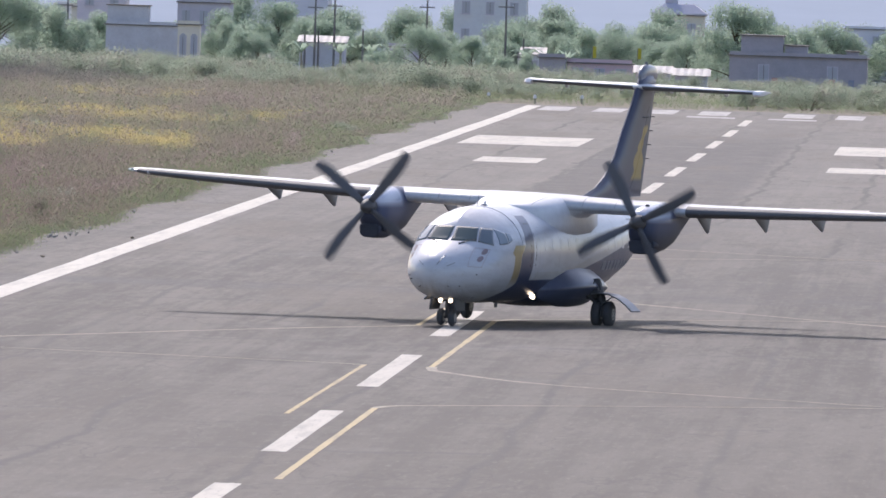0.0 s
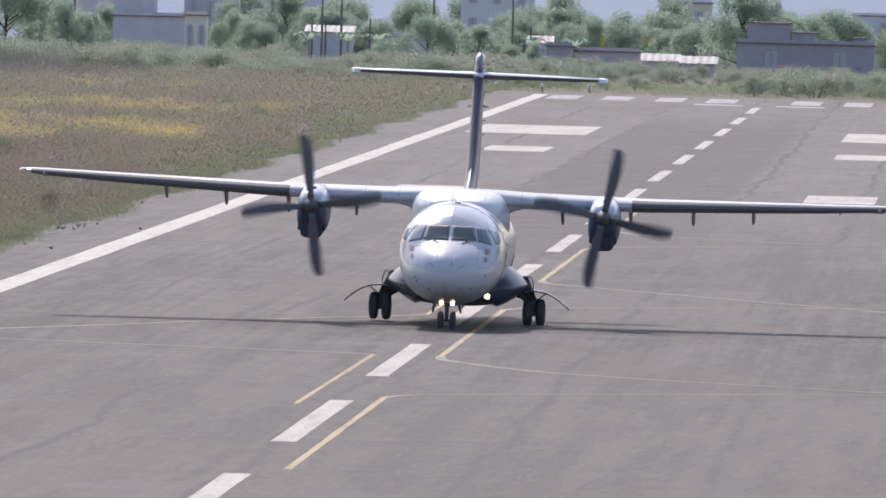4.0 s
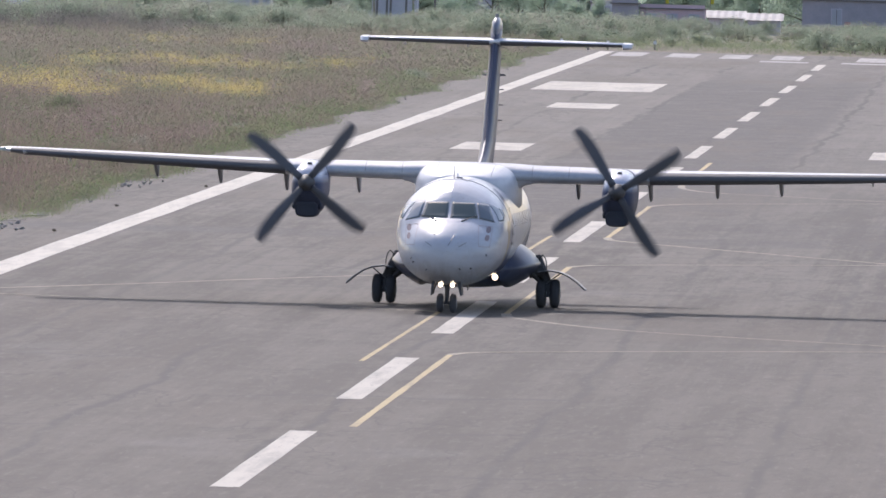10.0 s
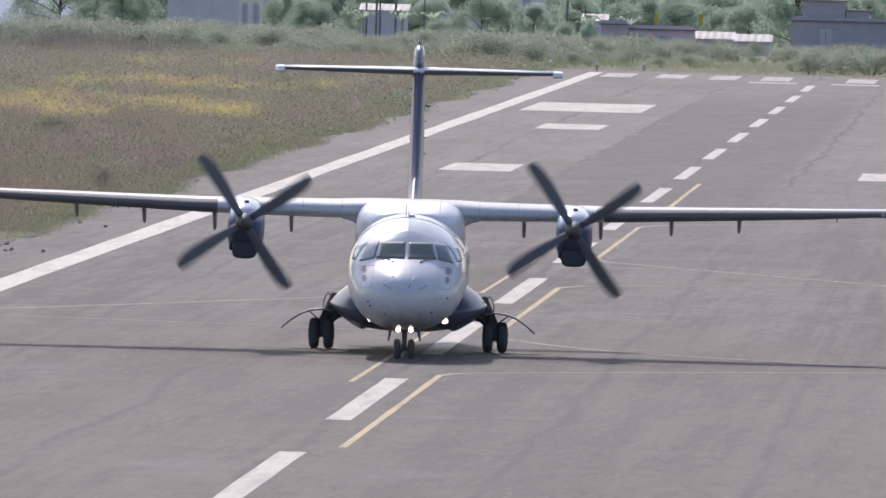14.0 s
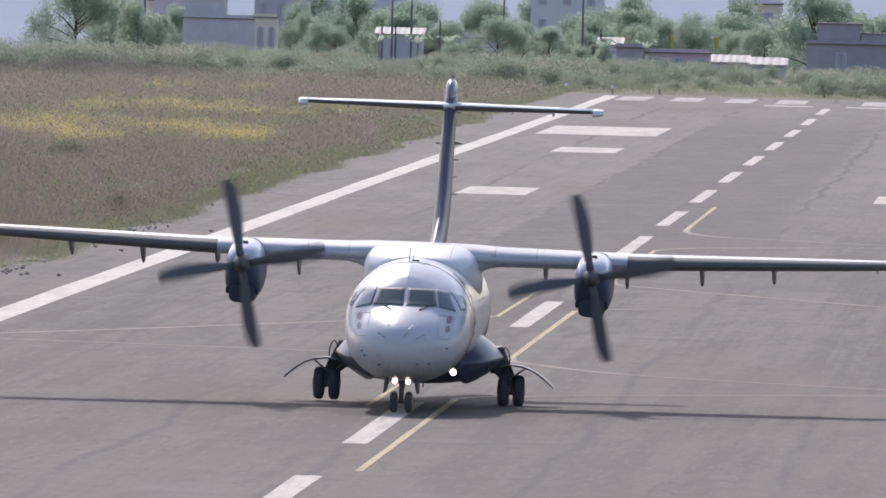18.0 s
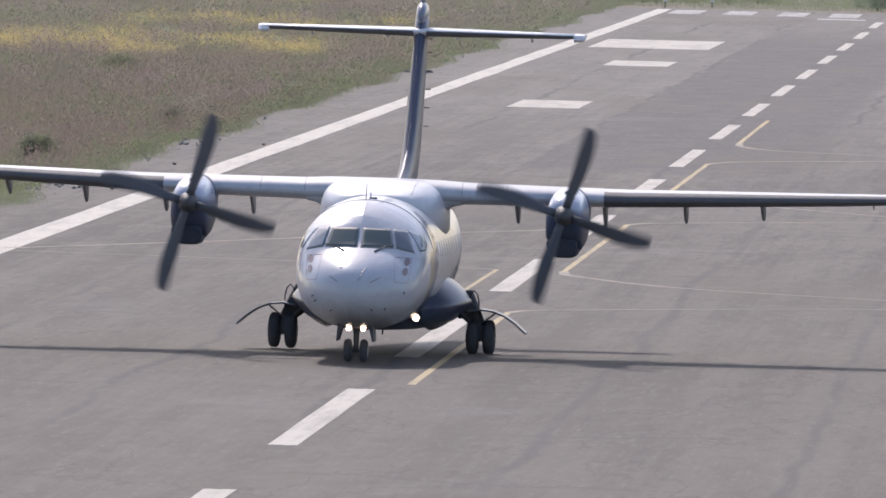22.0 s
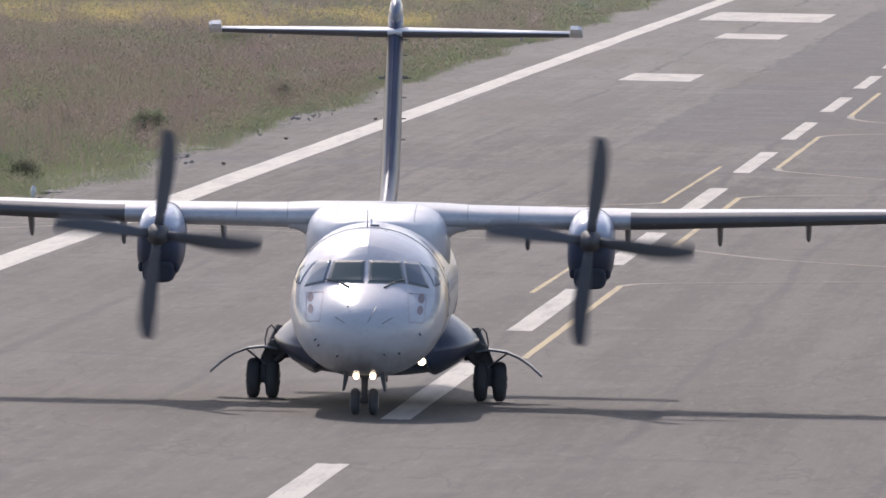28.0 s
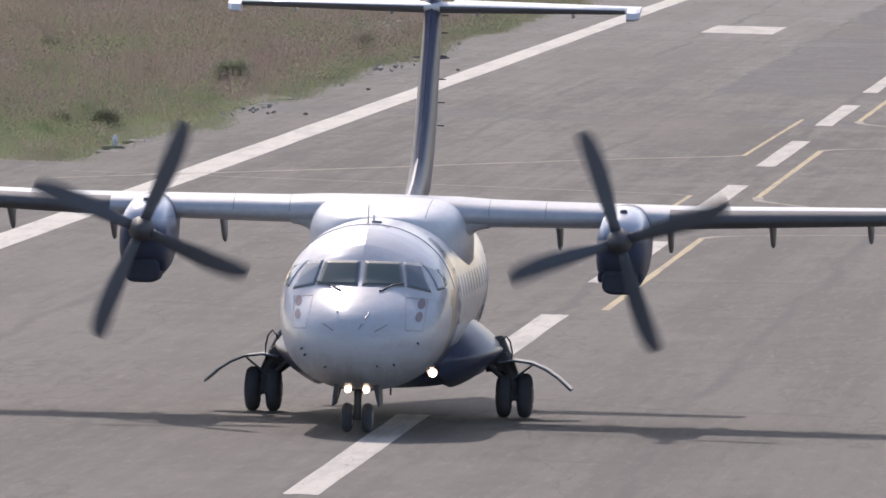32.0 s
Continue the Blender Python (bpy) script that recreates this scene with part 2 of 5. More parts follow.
    n.bump(n.noise(n.scaled(p, (1, 0.8, 1.2)), 2.6, 2, 0.5), 0.25, 0.035)
    return m


def fin_material():
    m = mat("fin_paint", (0.03, 0.04, 0.10), 0.42, 0.0, 0.08)
    n = Net(m)
    p = n.place()
    _, y, z = n.axes(p)
    curl = n.math("MULTIPLY", n.math("SINE", n.math("MULTIPLY", z, 4.2)), 0.16)
    off = n.math("SUBTRACT", n.math("ADD", y, curl), n.math("ADD", 7.16, n.math("MULTIPLY", z, 0.49)))
    half = n.math("ADD", 0.27, n.math("MULTIPLY", n.math("SUBTRACT", 1.0, n.smooth(z, 4.66, 4.86)), 0.33))
    half = n.math("ADD", half, n.math("MULTIPLY", n.math("SINE", n.math("MULTIPLY", z, 13.0)), 0.07))
    band = n.math("SUBTRACT", 1.0, n.smooth(n.math("SUBTRACT", n.math("ABSOLUTE", off), half), -0.03, 0.03))
    band = n.math("MULTIPLY", band, n.math("MULTIPLY", n.smooth(z, 3.92, 4.08), n.math("SUBTRACT", 1.0, n.smooth(z, 5.45, 5.6))))
    dirt = n.noise(p, 3.0, 4)
    c = n.mix(n.math("MULTIPLY", dirt, 0.5), (0.09, 0.10, 0.15), (0.12, 0.13, 0.18))
    n.base(n.mix(band, c, (0.46, 0.34, 0.12)))
    return m


def nacelle_material():
    m = mat("nacelle_paint", (0.4, 0.43, 0.5), 0.28, 0.0, 0.15)
    n = Net(m)
    p = n.place()
    _, y, z = n.axes(p)
    # sunlit sheen of the top front is put into the colour; navy darkens downwards
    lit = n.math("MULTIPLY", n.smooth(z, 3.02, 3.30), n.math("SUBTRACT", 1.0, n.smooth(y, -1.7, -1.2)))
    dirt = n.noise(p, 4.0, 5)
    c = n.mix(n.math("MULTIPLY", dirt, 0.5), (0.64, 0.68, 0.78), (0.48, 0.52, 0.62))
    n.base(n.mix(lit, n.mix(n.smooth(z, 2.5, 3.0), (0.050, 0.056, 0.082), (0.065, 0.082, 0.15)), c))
    n.rough(n.math("SUBTRACT", 0.62, n.math("MULTIPLY", lit, 0.38)))
    return m


def glass_material(name, tint, rough=0.06):
    m = mat(name, tint, rough, 0.0, 0.0)
    Net(m).b.inputs["IOR"].default_value = 1.52
    return m


def lamp_material(name, colour, power):
    m = mat(name, colour, 0.3)
    b = Net(m).b
    b.inputs["Emission Color"].default_value = (*colour, 1)
    b.inputs["Emission Strength"].default_value = power
    return m


def plants_material(name, kinds, rough=0.8, through=0.25, paled=None):
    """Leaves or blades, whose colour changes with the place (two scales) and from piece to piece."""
    m = mat(name, kinds[0], rough)
    n = Net(m)
    n.b.inputs["Specular IOR Level"].default_value = 0.15
    p = n.world()
    pick = n.t.nodes.new("ShaderNodeNewGeometry").outputs["Random Per Island"]
    f = n.math("ADD", n.math("MULTIPLY", n.noise(n.scaled(p, (0.16, 0.035, 1)), 1.0, 5, 0.7), 0.5), n.math("MULTIPLY", pick, 0.12))
    f = n.math("ADD", f, n.math("MULTIPLY", n.noise(n.scaled(p, (1.3, 0.22, 0.8)), 1.0, 3, 0.6), 0.4))
    c = n.mix(n.smooth(f, 0.43, 0.51), kinds[0], kinds[1])
    c = n.mix(n.smooth(f, 0.51, 0.60), c, kinds[2])
    c = n.mix(n.math("MULTIPLY", n.smooth(n.noise(n.scaled(p, (2.3, 0.4, 1.2)), 1.0, 2), 0.5, 0.7), 0.7), c, kinds[3])
    if paled:
        # haze painted in: the colour pales towards the runway's far end
        c = n.mix(n.math("MULTIPLY", n.smooth(n.axes(p)[1], 560.0, 1000.0), 0.5), c, paled)
    n.base(c)
    leaf = n.t.nodes.new("ShaderNodeBsdfTranslucent")
    n.put(leaf.inputs[0], c)
    both = n.t.nodes.new("ShaderNodeMixShader")
    both.inputs[0].default_value = through
    n.t.links.new(n.b.outputs[0], both.inputs[1])
    n.t.links.new(leaf.outputs[0], both.inputs[2])
    n.t.links.new(both.outputs[0], n.t.nodes["Material Output"].inputs[0])
    return m


RUNWAY = runway_material()
WHITE_LINE = paint_material("white_marking", (0.55, 0.51, 0.44), (0.30, 0.28, 0.25), 0.75)
SIDE_LINE = paint_material("side_stripe_paint", (0.61, 0.57, 0.49), (0.36, 0.335, 0.30), 0.65)
# fainter, greyer white for the markings at the far end
FAINT_LINE = paint_material("faint_white_marking", (0.42, 0.40, 0.385), (0.22, 0.21, 0.205), 0.95)
YELLOW_LINE = paint_material("yellow_marking", (0.50, 0.385, 0.19), (0.27, 0.22, 0.15), 0.8)
THIN_LINE = paint_material("thin_marking", (0.33, 0.29, 0.22), (0.17, 0.155, 0.135), 0.95)
SOIL = speckled("soil", (0.17, 0.15, 0.11), (0.23, 0.19, 0.14), 0.95, 0.25)
CONCRETE = speckled("worn_concrete", (0.24, 0.225, 0.21), (0.16, 0.15, 0.14), 0.9, 0.8)
STONE = speckled("stone", (0.44, 0.41, 0.38), (0.30, 0.28, 0.26), 0.9, 3.0)
LIVERY, FIN, NACELLE = livery_material(), fin_material(), nacelle_material()
# navies, boots, tyres, blades and dark metal are lifted to stand in for haze
NAVY = speckled("navy_paint", (0.034, 0.048, 0.105), (0.048, 0.062, 0.12), 0.38, 2.0, coat=0.15)
POD_NAVY = speckled("glossy_navy_paint", (0.065, 0.082, 0.145), (0.09, 0.105, 0.165), 0.36, 2.0, coat=0.2)
LETTER = speckled("grey_lettering", (0.24, 0.26, 0.32), (0.20, 0.22, 0.27), 0.4, 4.0)
FINE_LINE = speckled("pale_red_line", (0.52, 0.46, 0.47), (0.46, 0.41, 0.42), 0.4, 4.0)
CHIN_NAVY = speckled("matt_navy_paint", (0.05, 0.056, 0.078), (0.06, 0.066, 0.088), 0.8, 2.0)
FLAP_GREY = speckled("flap_fairing_grey", (0.25, 0.26, 0.28), (0.19, 0.195, 0.21), 0.5, 4.0)
WHITE = speckled("white_paint", (0.84, 0.85, 0.87), (0.73, 0.74, 0.76), 0.42, 2.0, coat=0.15)
WING = speckled("wing_grey_paint", (0.62, 0.64, 0.67), (0.50, 0.52, 0.55), 0.30, 1.5, coat=0.3)
BOOT = speckled("black_rubber_boot", (0.115, 0.118, 0.13), (0.14, 0.14, 0.15), 0.6, 4.0)
Net(BOOT).b.inputs["Specular IOR Level"].default_value = 0.35
Net(FIN).b.inputs["Specular IOR Level"].default_value = 0.5
# rubber is greyer than real tyres, with the air's haze in its colour
RUBBER = speckled("haze_lifted_rubber", (0.07, 0.073, 0.083), (0.095, 0.095, 0.102), 0.9, 6.0)
METAL = speckled("gear_metal", (0.32, 0.33, 0.35), (0.18, 0.19, 0.2), 0.4, 5.0, metal=0.7)
DARK = speckled("dark_metal", (0.07, 0.073, 0.082), (0.10, 0.10, 0.108), 0.6, 5.0)
# blade colour is raised above black in place of haze
BLADE = speckled("haze_lifted_blade", (0.105, 0.108, 0.122), (0.125, 0.127, 0.138), 0.6, 3.0)
SPINNER = speckled("spinner_grey", (0.11, 0.108, 0.11), (0.09, 0.088, 0.09), 0.6, 5.0)
GLASS = glass_material("cockpit_glass", (0.115, 0.145, 0.14))
# reflected sky is painted into the side panes, paler on one side
SKY_PALE_GLASS = glass_material("sky_pale_side_glass", (0.27, 0.32, 0.37), 0.12)
SKY_DIM_GLASS = glass_material("sky_dim_slant_glass", (0.17, 0.205, 0.235), 0.1)
# cabin glass holds its bright reflections as a near-white base colour
CABIN_GLASS = glass_material("cabin_glass", (0.76, 0.77, 0.80), 0.2)
SEAL = speckled("window_seal", (0.36, 0.37, 0.39), (0.28, 0.29, 0.31), 0.6, 5.0)
EMBLEM = speckled("emblem_red", (0.33, 0.25, 0.26), (0.27, 0.21, 0.22), 0.4, 4.0)
LAMP = lamp_material("landing_light", (1.0, 0.80, 0.58), 6.0)
RED_LAMP = lamp_material("red_position_light", (1.0, 0.08, 0.05), 1.2)
GREEN_LAMP = mat("green_position_light", (0.5, 0.6, 0.55), 0.2)


# ---- building blocks ----
def part(name, bm, material, parent=None, label="", smooth=False):
    me = bpy.data.meshes.new(name)
    bm.normal_update()
    bm.to_mesh(me)
    bm.free()
    me.materials.append(material)
    if smooth:
        me.polygons.foreach_set("use_smooth", [True] * len(me.polygons))
    ob = new(name, me)
    ob.parent = parent
    if label:
        ob["label"] = label
    return ob


def sheet(name, verts, faces, material, parent=None, label=""):
    me = bpy.data.meshes.new(name)
    me.from_pydata(verts, [], faces)
    me.materials.append(material)
    ob = new(name, me)
    ob.parent = parent
    if label:
        ob["label"] = label
    return ob


def loft(rings, closed=True, bm=None, caps=True):
    """A skin over rings of equally many points."""
    bm = bm or bmesh.new()
    rows = [[bm.verts.new(p) for p in ring] for ring in rings]
    n = len(rows[0])
    for a, b in zip(rows, rows[1:]):
        for i in range(n if closed else n - 1):
            j = (i + 1) % n
            bm.faces.new((a[i], a[j], b[j], b[i]))
    if closed and caps:
        bm.faces.new(rows[0][::-1])
        bm.faces.new(rows[-1])
    bmesh.ops.recalc_face_normals(bm, faces=bm.faces)
    return bm


def box(x0, x1, y0, y1, z0, z1, bm=None, bevel=0.0):
    bm = bm or bmesh.new()
    made = bmesh.ops.create_cube(bm, size=1)["verts"]
    for v in made:
        v.co = Vector((x0 + (v.co.x + 0.5) * (x1 - x0), y0 + (v.co.y + 0.5) * (y1 - y0), z0 + (v.co.z + 0.5) * (z1 - z0)))
    if bevel:
        bmesh.ops.bevel(bm, geom=list({e for v in made for e in v.link_edges}), offset=bevel, segments=2, affect="EDGES")
    return bm


def tube(points, radius, sides=8, bm=None):
    """A round bar along points; radius may be a list."""
    pts = [Vector(p) for p in points]
    rings = []
    for i, p in enumerate(pts):
        way = (pts[min(i + 1, len(pts) - 1)] - pts[max(i - 1, 0)]).normalized()
        q = way.to_track_quat("Z", "Y")
        r = radius[i] if isinstance(radius, (list, tuple)) else radius
        rings.append([p + q @ Vector((r * math.cos(a), r * math.sin(a), 0)) for a in (2 * math.pi * k / sides for k in range(sides))])
    return loft(rings, bm=bm)


def disc_x(x0, x1, r, y, z, bm=None, sides=28, soft=0.05):
    """A wheel-like round body whose axle lies along x, with rounded shoulders."""
    rings = []
    for x, k in ((x0, r - 2.2 * soft), (x0 + 0.3 * soft, r - 0.9 * soft), (x0 + soft, r - 0.15 * soft), (x0 + 1.6 * soft, r), (x1 - 1.6 * soft, r), (x1 - soft, r - 0.15 * soft), (x1 - 0.3 * soft, r - 0.9 * soft), (x1, r - 2.2 * soft)):
        rings.append([(x, y + k * math.cos(a), z + k * math.sin(a)) for a in (2 * math.pi * i / sides for i in range(sides))])
    return loft(rings, bm=bm)


def empty(name, x=0, y=0, z=0, rz=0):
    ob = new(name)
    ob.empty_display_size = 0.5
    ob.matrix_basis = pose(x, y, z, 0, 0, rz)
    return ob


def ground_z(y):
    return -min(max(y - 1050, 0), 1400) * 0.0082


# ---- the ground ----
tagged(sheet("ground", [(x, y, ground_z(y) - 0.06) for y in (-600, 1050, 2450, 4900) for x in (-2500, 2500)], [(0, 1, 3, 2), (2, 3, 5, 4), (4, 5, 7, 6)], SOIL), "dry brown soil between and beyond the grass", "ground", kind="structure")
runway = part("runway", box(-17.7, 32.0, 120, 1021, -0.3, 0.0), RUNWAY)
tagged(runway, "grey weathered asphalt runway with cracks and stains", "runway", kind="structure")
taxiway = part("taxiway", box(-140, -17.7, 372, 428, -0.3, -0.004), RUNWAY)
tagged(taxiway, "grey asphalt taxiway joining the runway", "taxiway", kind="structure")


def slab(name, pts, material, parent=runway, z=0.005):
    """A thin painted field with the given outline."""
    return sheet(name, [(x, y, z) for x, y in pts], [tuple(range(len(pts)))], material, parent)


def ragged(x0, x1, y0, y1):
    """A painted field with slightly uneven edges."""
    n, pts = 6, []
    j = lambda k: random.uniform(-k, k)
    for i in range(n):
        pts.append((x0 + (x1 - x0) * i / n + j(0.012), y0 + j(0.15)))
    for i in range(n):
        pts.append((x1 + j(0.010), y0 + (y1 - y0) * i / n))
    for i in range(n):
        pts.append((x1 + (x0 - x1) * i / n + j(0.012), y1 + j(0.15)))
    for i in range(n):
        pts.append((x0 + j(0.010), y1 + (y0 - y1) * i / n))
    return pts


def ribbon(name, pts, width, material, parent=runway, z=0.007):
    """A painted line along points, with a smooth course."""
    fine = []
    for i in range(len(pts) - 1):
        p0, p1, p2, p3 = (Vector(pts[min(max(k, 0), len(pts) - 1)]) for k in (i - 1, i, i + 1, i + 2))
        for s in range(8):
            u = s / 8
            fine.append(0.5 * ((2 * p1) + (p2 - p0) * u + (2 * p0 - 5 * p1 + 4 * p2 - p3) * u * u + (3 * p1 - p0 - 3 * p2 + p3) * u ** 3))
    fine.append(Vector(pts[-1]))
    left, right = [], []
    for i, p in enumerate(fine):
        d = (fine[min(i + 1, len(fine) - 1)] - fine[max(i - 1, 0)]).normalized()
        w = width / 2 * (1 + random.uniform(-0.12, 0.12))
        left.append((p.x - d.y * w, p.y + d.x * w, z)), right.append((p.x + d.y * w, p.y - d.x * w, z))
    k = len(fine)
    return sheet(name, left + right, [(i, i + 1, k + i + 1, k + i) for i in range(k - 1)], material, parent)


DASH0 = 342.8
for k in range(-4, 14):
    y = DASH0 + 50 * k
    if y + 30 < 1000:
        w = 0.27 if y < 500 else 0.245
        slab("centre_line_dash", ragged(-w, w, y, y + 30), WHITE_LINE)
# side stripes
for x in (-14.0, 14.0):
    pts = []
    for i in range(61):
        pts.append((x - 0.45 + random.uniform(-0.04, 0.04), 140 + i * 14.6))
    for i in range(61):
        pts.append((x + 0.45 + random.uniform(-0.04, 0.04), 1016 - i * 14.6))
    k = len(pts)
    ob = sheet("side_stripe", [(a, b, 0.005) for a, b in pts], [(i, k - 1 - i, k - 2 - i, i + 1) for i in range(k // 2 - 1)], SIDE_LINE, runway)
for s in (-1, 1):
    for x0, x1, y0, y1 in ((6.9, 9.75, 650, 668), (6.8, 9.85, 770, 787), (6.5, 12.65, 832, 866)):
        slab("touchdown_mark" if y1 < 800 else "aiming_point_mark", ragged(*sorted((s * x0, s * x1)), y0, y1), WHITE_LINE)
    for x0, x1 in ((1.7, 3.5), (4.9, 6.6), (8.1, 9.9), (11.3, 13.2)):
        slab("threshold_mark", ragged(*sorted((s * x0, s * x1)), 992, 1014), FAINT_LINE)
    slab("threshold_bar", ragged(*sorted((s * 1.0, s * 3.9)), 979, 985), FAINT_LINE)

# yellow lead lines beside the centre line, with their thin arcs towards the taxiways
for pts in ([(0.84, 325.9), (0.85, 350), (0.86, 375.6)], [(0.89, 411.7), (0.9, 436), (0.92, 461.5)], [(0.89, 500), (0.9, 524), (0.91, 548)], [(1.05, 586.3), (1.03, 610), (1.02, 633.5)], [(-0.9, 369.2), (-0.86, 390), (-0.81, 411.8)], [(-0.98, 454), (-0.92, 477), (-0.85, 500.5)]):
    ribbon("yellow_lead_line", pts, 0.16 if pts[0][0] > 0 else 0.12, YELLOW_LINE)
for pts in ([(0.86, 375.6), (1.2, 377.6), (2.35, 379.3), (5.5, 382.6), (10.1, 386.7), (20, 395), (31, 404)],
            [(0.89, 411.7), (1.0, 409.2), (1.4, 407.2), (4.4, 399.1), (11.4, 391.2), (20, 382), (31, 371)],
            [(0.92, 461.5), (1.3, 463.6), (2.3, 465.5), (4.8, 468.6), (12, 476), (31, 495)],
            [(0.89, 500), (1.0, 497.5), (1.45, 495.3), (4.3, 488.3), (12, 470), (31, 425)],
            [(0.91, 548), (1.4, 551.5), (2.84, 555), (8, 562), (31, 590)],
            [(1.05, 586.3), (1.3, 580), (2.38, 574.8), (4.6, 571.7), (12, 563), (31, 545)],
            [(-0.81, 411.8), (-1.6, 412.6), (-4.57, 414.2), (-9.7, 416.6), (-17, 419.5)],
            [(-0.98, 454), (-1.6, 452), (-4.05, 446.4), (-7.0, 438.5), (-10, 430), (-17, 412)]):
    ribbon("thin_taxi_line", pts, 0.27, THIN_LINE)

# crumbled slabs and loose stones along the pavement's edge
for y in range(432, 1020, 7):
    if random.random() < 0.25:
        bm = box(-0.3, 0.3, -random.uniform(0.5, 1.6), random.uniform(0.5, 1.6), -0.08, random.uniform(0.005, 0.03), bevel=0.012)
        ob = part("edge_slab", bm, CONCRETE, runway)
        ob.matrix_basis = pose(-17.5 + random.uniform(-0.3, 0.3), y + random.uniform(-2, 2), 0, 0, random.uniform(-2, 2), random.uniform(-6, 6))


def rock(size, seed):
    bm = bmesh.new()
    bmesh.ops.create_icosphere(bm, subdivisions=2, radius=size)
    for v in bm.verts:
        v.co *= 0.75 + 0.5 * noise.noise(v.co * 2.2 / size + Vector((seed, 0, 0)))
        v.co.z *= 0.6
    return bm


stones = bmesh.new()
for i in range(46):
    y = random.choice((random.uniform(486, 500), random.uniform(556, 568), random.uniform(440, 980)))
    m = Matrix.Translation((-17.2 + random.gauss(0, 0.35), y, 0.03))
    before = len(stones.verts)
    bmesh.ops.create_icosphere(stones, subdivisions=1, radius=random.uniform(0.025, 0.07), matrix=m)
    for v in list(stones.verts)[before:]:
        v.co += Vector((random.uniform(-0.04, 0.04), random.uniform(-0.04, 0.04), random.uniform(-0.03, 0.02)))
tagged(part("loose_stones", stones, STONE), "loose grey stones along the crumbled pavement edge", "stones", kind="stuff")
for x, y in ((-15.3, 488), (-14.6, 560), (-15.6, 525)):
    tagged(part("clod", rock(0.09, y), SOIL), "brown clod of earth lying on the asphalt", "clod").location = (x, y, 0.06)

# ---- the aircraft: origin on the ground between the main wheels, nose towards -y ----
plane = tagged(empty("turboprop_airliner"), "white and navy turboprop airliner taxiing, four-bladed propellers turning", "aircraft")

# station, top, bottom, half width
BODY = [(-9.569, 1.58, 1.42, 0.062), (-9.521, 1.74, 1.27, 0.249), (-9.407, 1.89, 1.13, 0.435), (-9.168, 2.04, 0.98, 0.684), (-8.834, 2.19, 0.86, 0.912), (-8.499, 2.31, 0.78, 1.067), (-8.165, 2.42, 0.73, 1.181), (-8.022, 2.5, 0.72, 1.217), (-7.783, 2.68, 0.7, 1.269), (-7.545, 2.85, 0.68, 1.311), (-7.258, 3, 0.66, 1.347), (-6.876, 3.14, 0.65, 1.383), (-6.399, 3.25, 0.64, 1.409), (-5.73, 3.33, 0.63, 1.425), (-4.966, 3.37, 0.63, 1.43), (-3, 3.37, 0.62, 1.43), (0, 3.37, 0.62, 1.43), (2.5, 3.37, 0.66, 1.43), (4, 3.37, 0.86, 1.388), (5.5, 3.37, 1.22, 1.264), (7, 3.37, 1.68, 1.057), (8.5, 3.36, 2.14, 0.787), (10, 3.33, 2.58, 0.477), (11.2, 3.26, 2.9, 0.207), (11.7, 3.18, 3.02, 0.073)]


def station(y):
    return [float(np.interp(y, [b[0] for b in BODY], [b[k] for b in BODY])) for k in (1, 2, 3)]


def ridge(x, y):
    """How far the two flat roof halves above the windscreen rise to their crease."""
    k = float(np.interp(y, (-7.62, -7.3, -6.5, -5.85), (0.0, 1.0, 1.0, 0.0)))
    return 0.055 * k * max(0.0, 1 - abs(x) / 0.6)


def body_ring(y, sides=56, out=0.0):
    top, bot, hw = station(y)
    c, h = (top + bot) / 2, (top - bot) / 2
    n = 2 / 2.12
    ring = []
    for i in range(sides):
        a = 2 * math.pi * i / sides
        ca, sa = math.cos(a), math.sin(a)
        x = math.copysign(abs(ca) ** n, ca) * (hw + out)
        ring.append((x, y, c + math.copysign(abs(sa) ** n, sa) * (h + out) + (ridge(x, y) if sa > 0 else 0.0)))
    return ring


def inside(x, y, z):
    top, bot, hw = station(y)
    c, h = (top + bot) / 2, (top - bot) / 2
    return abs(x / hw) ** 2.12 + abs((z - c) / h) ** 2.12 < 1


def front_y(x, z):
    """Where the body's skin lies, seen from ahead."""
    lo, hi = BODY[0][0], -4.5
    for _ in range(30):
        mid = (lo + hi) / 2
        if inside(x, mid, z):
            hi = mid
        else:
            lo = mid
    return hi


def side_x(y, z):
    top, bot, hw = station(y)
    c, h = (top + bot) / 2, (top - bot) / 2
    return hw * max(1 - abs((z - c) / h) ** 2.12, 0) ** (1 / 2.12)


stations = sorted(set([b[0] for b in BODY] + [0.955 * k for k in (-9.92, -9.72, -9.42, -9.08, -8.7, -8.28, -8.02, -7.75, -7.4, -6.95, -6.35)] + [-4.5, -1.5, 1.2, 3.2, 4.8, 6.2, 7.8, 9.2, 10.6]))
stations = sorted(set(stations + [-7.62, -7.45, -7.3, -6.7, -6.5, -6.15, -5.85]))
skin = loft([body_ring(y) for y in stations])
for e in skin.edges:
    a, b = (v.co for v in e.verts)
    if abs(a.x) + abs(b.x) < 0.002 and min(a.z, b.z) > 2.6 and min(a.y, b.y) > -7.65 and max(a.y, b.y) < -6.1:
        e.smooth = False
fuselage = part("fuselage", skin, LIVERY, plane, "white fuselage with a navy and yellow swoosh and navy belly", smooth=True)


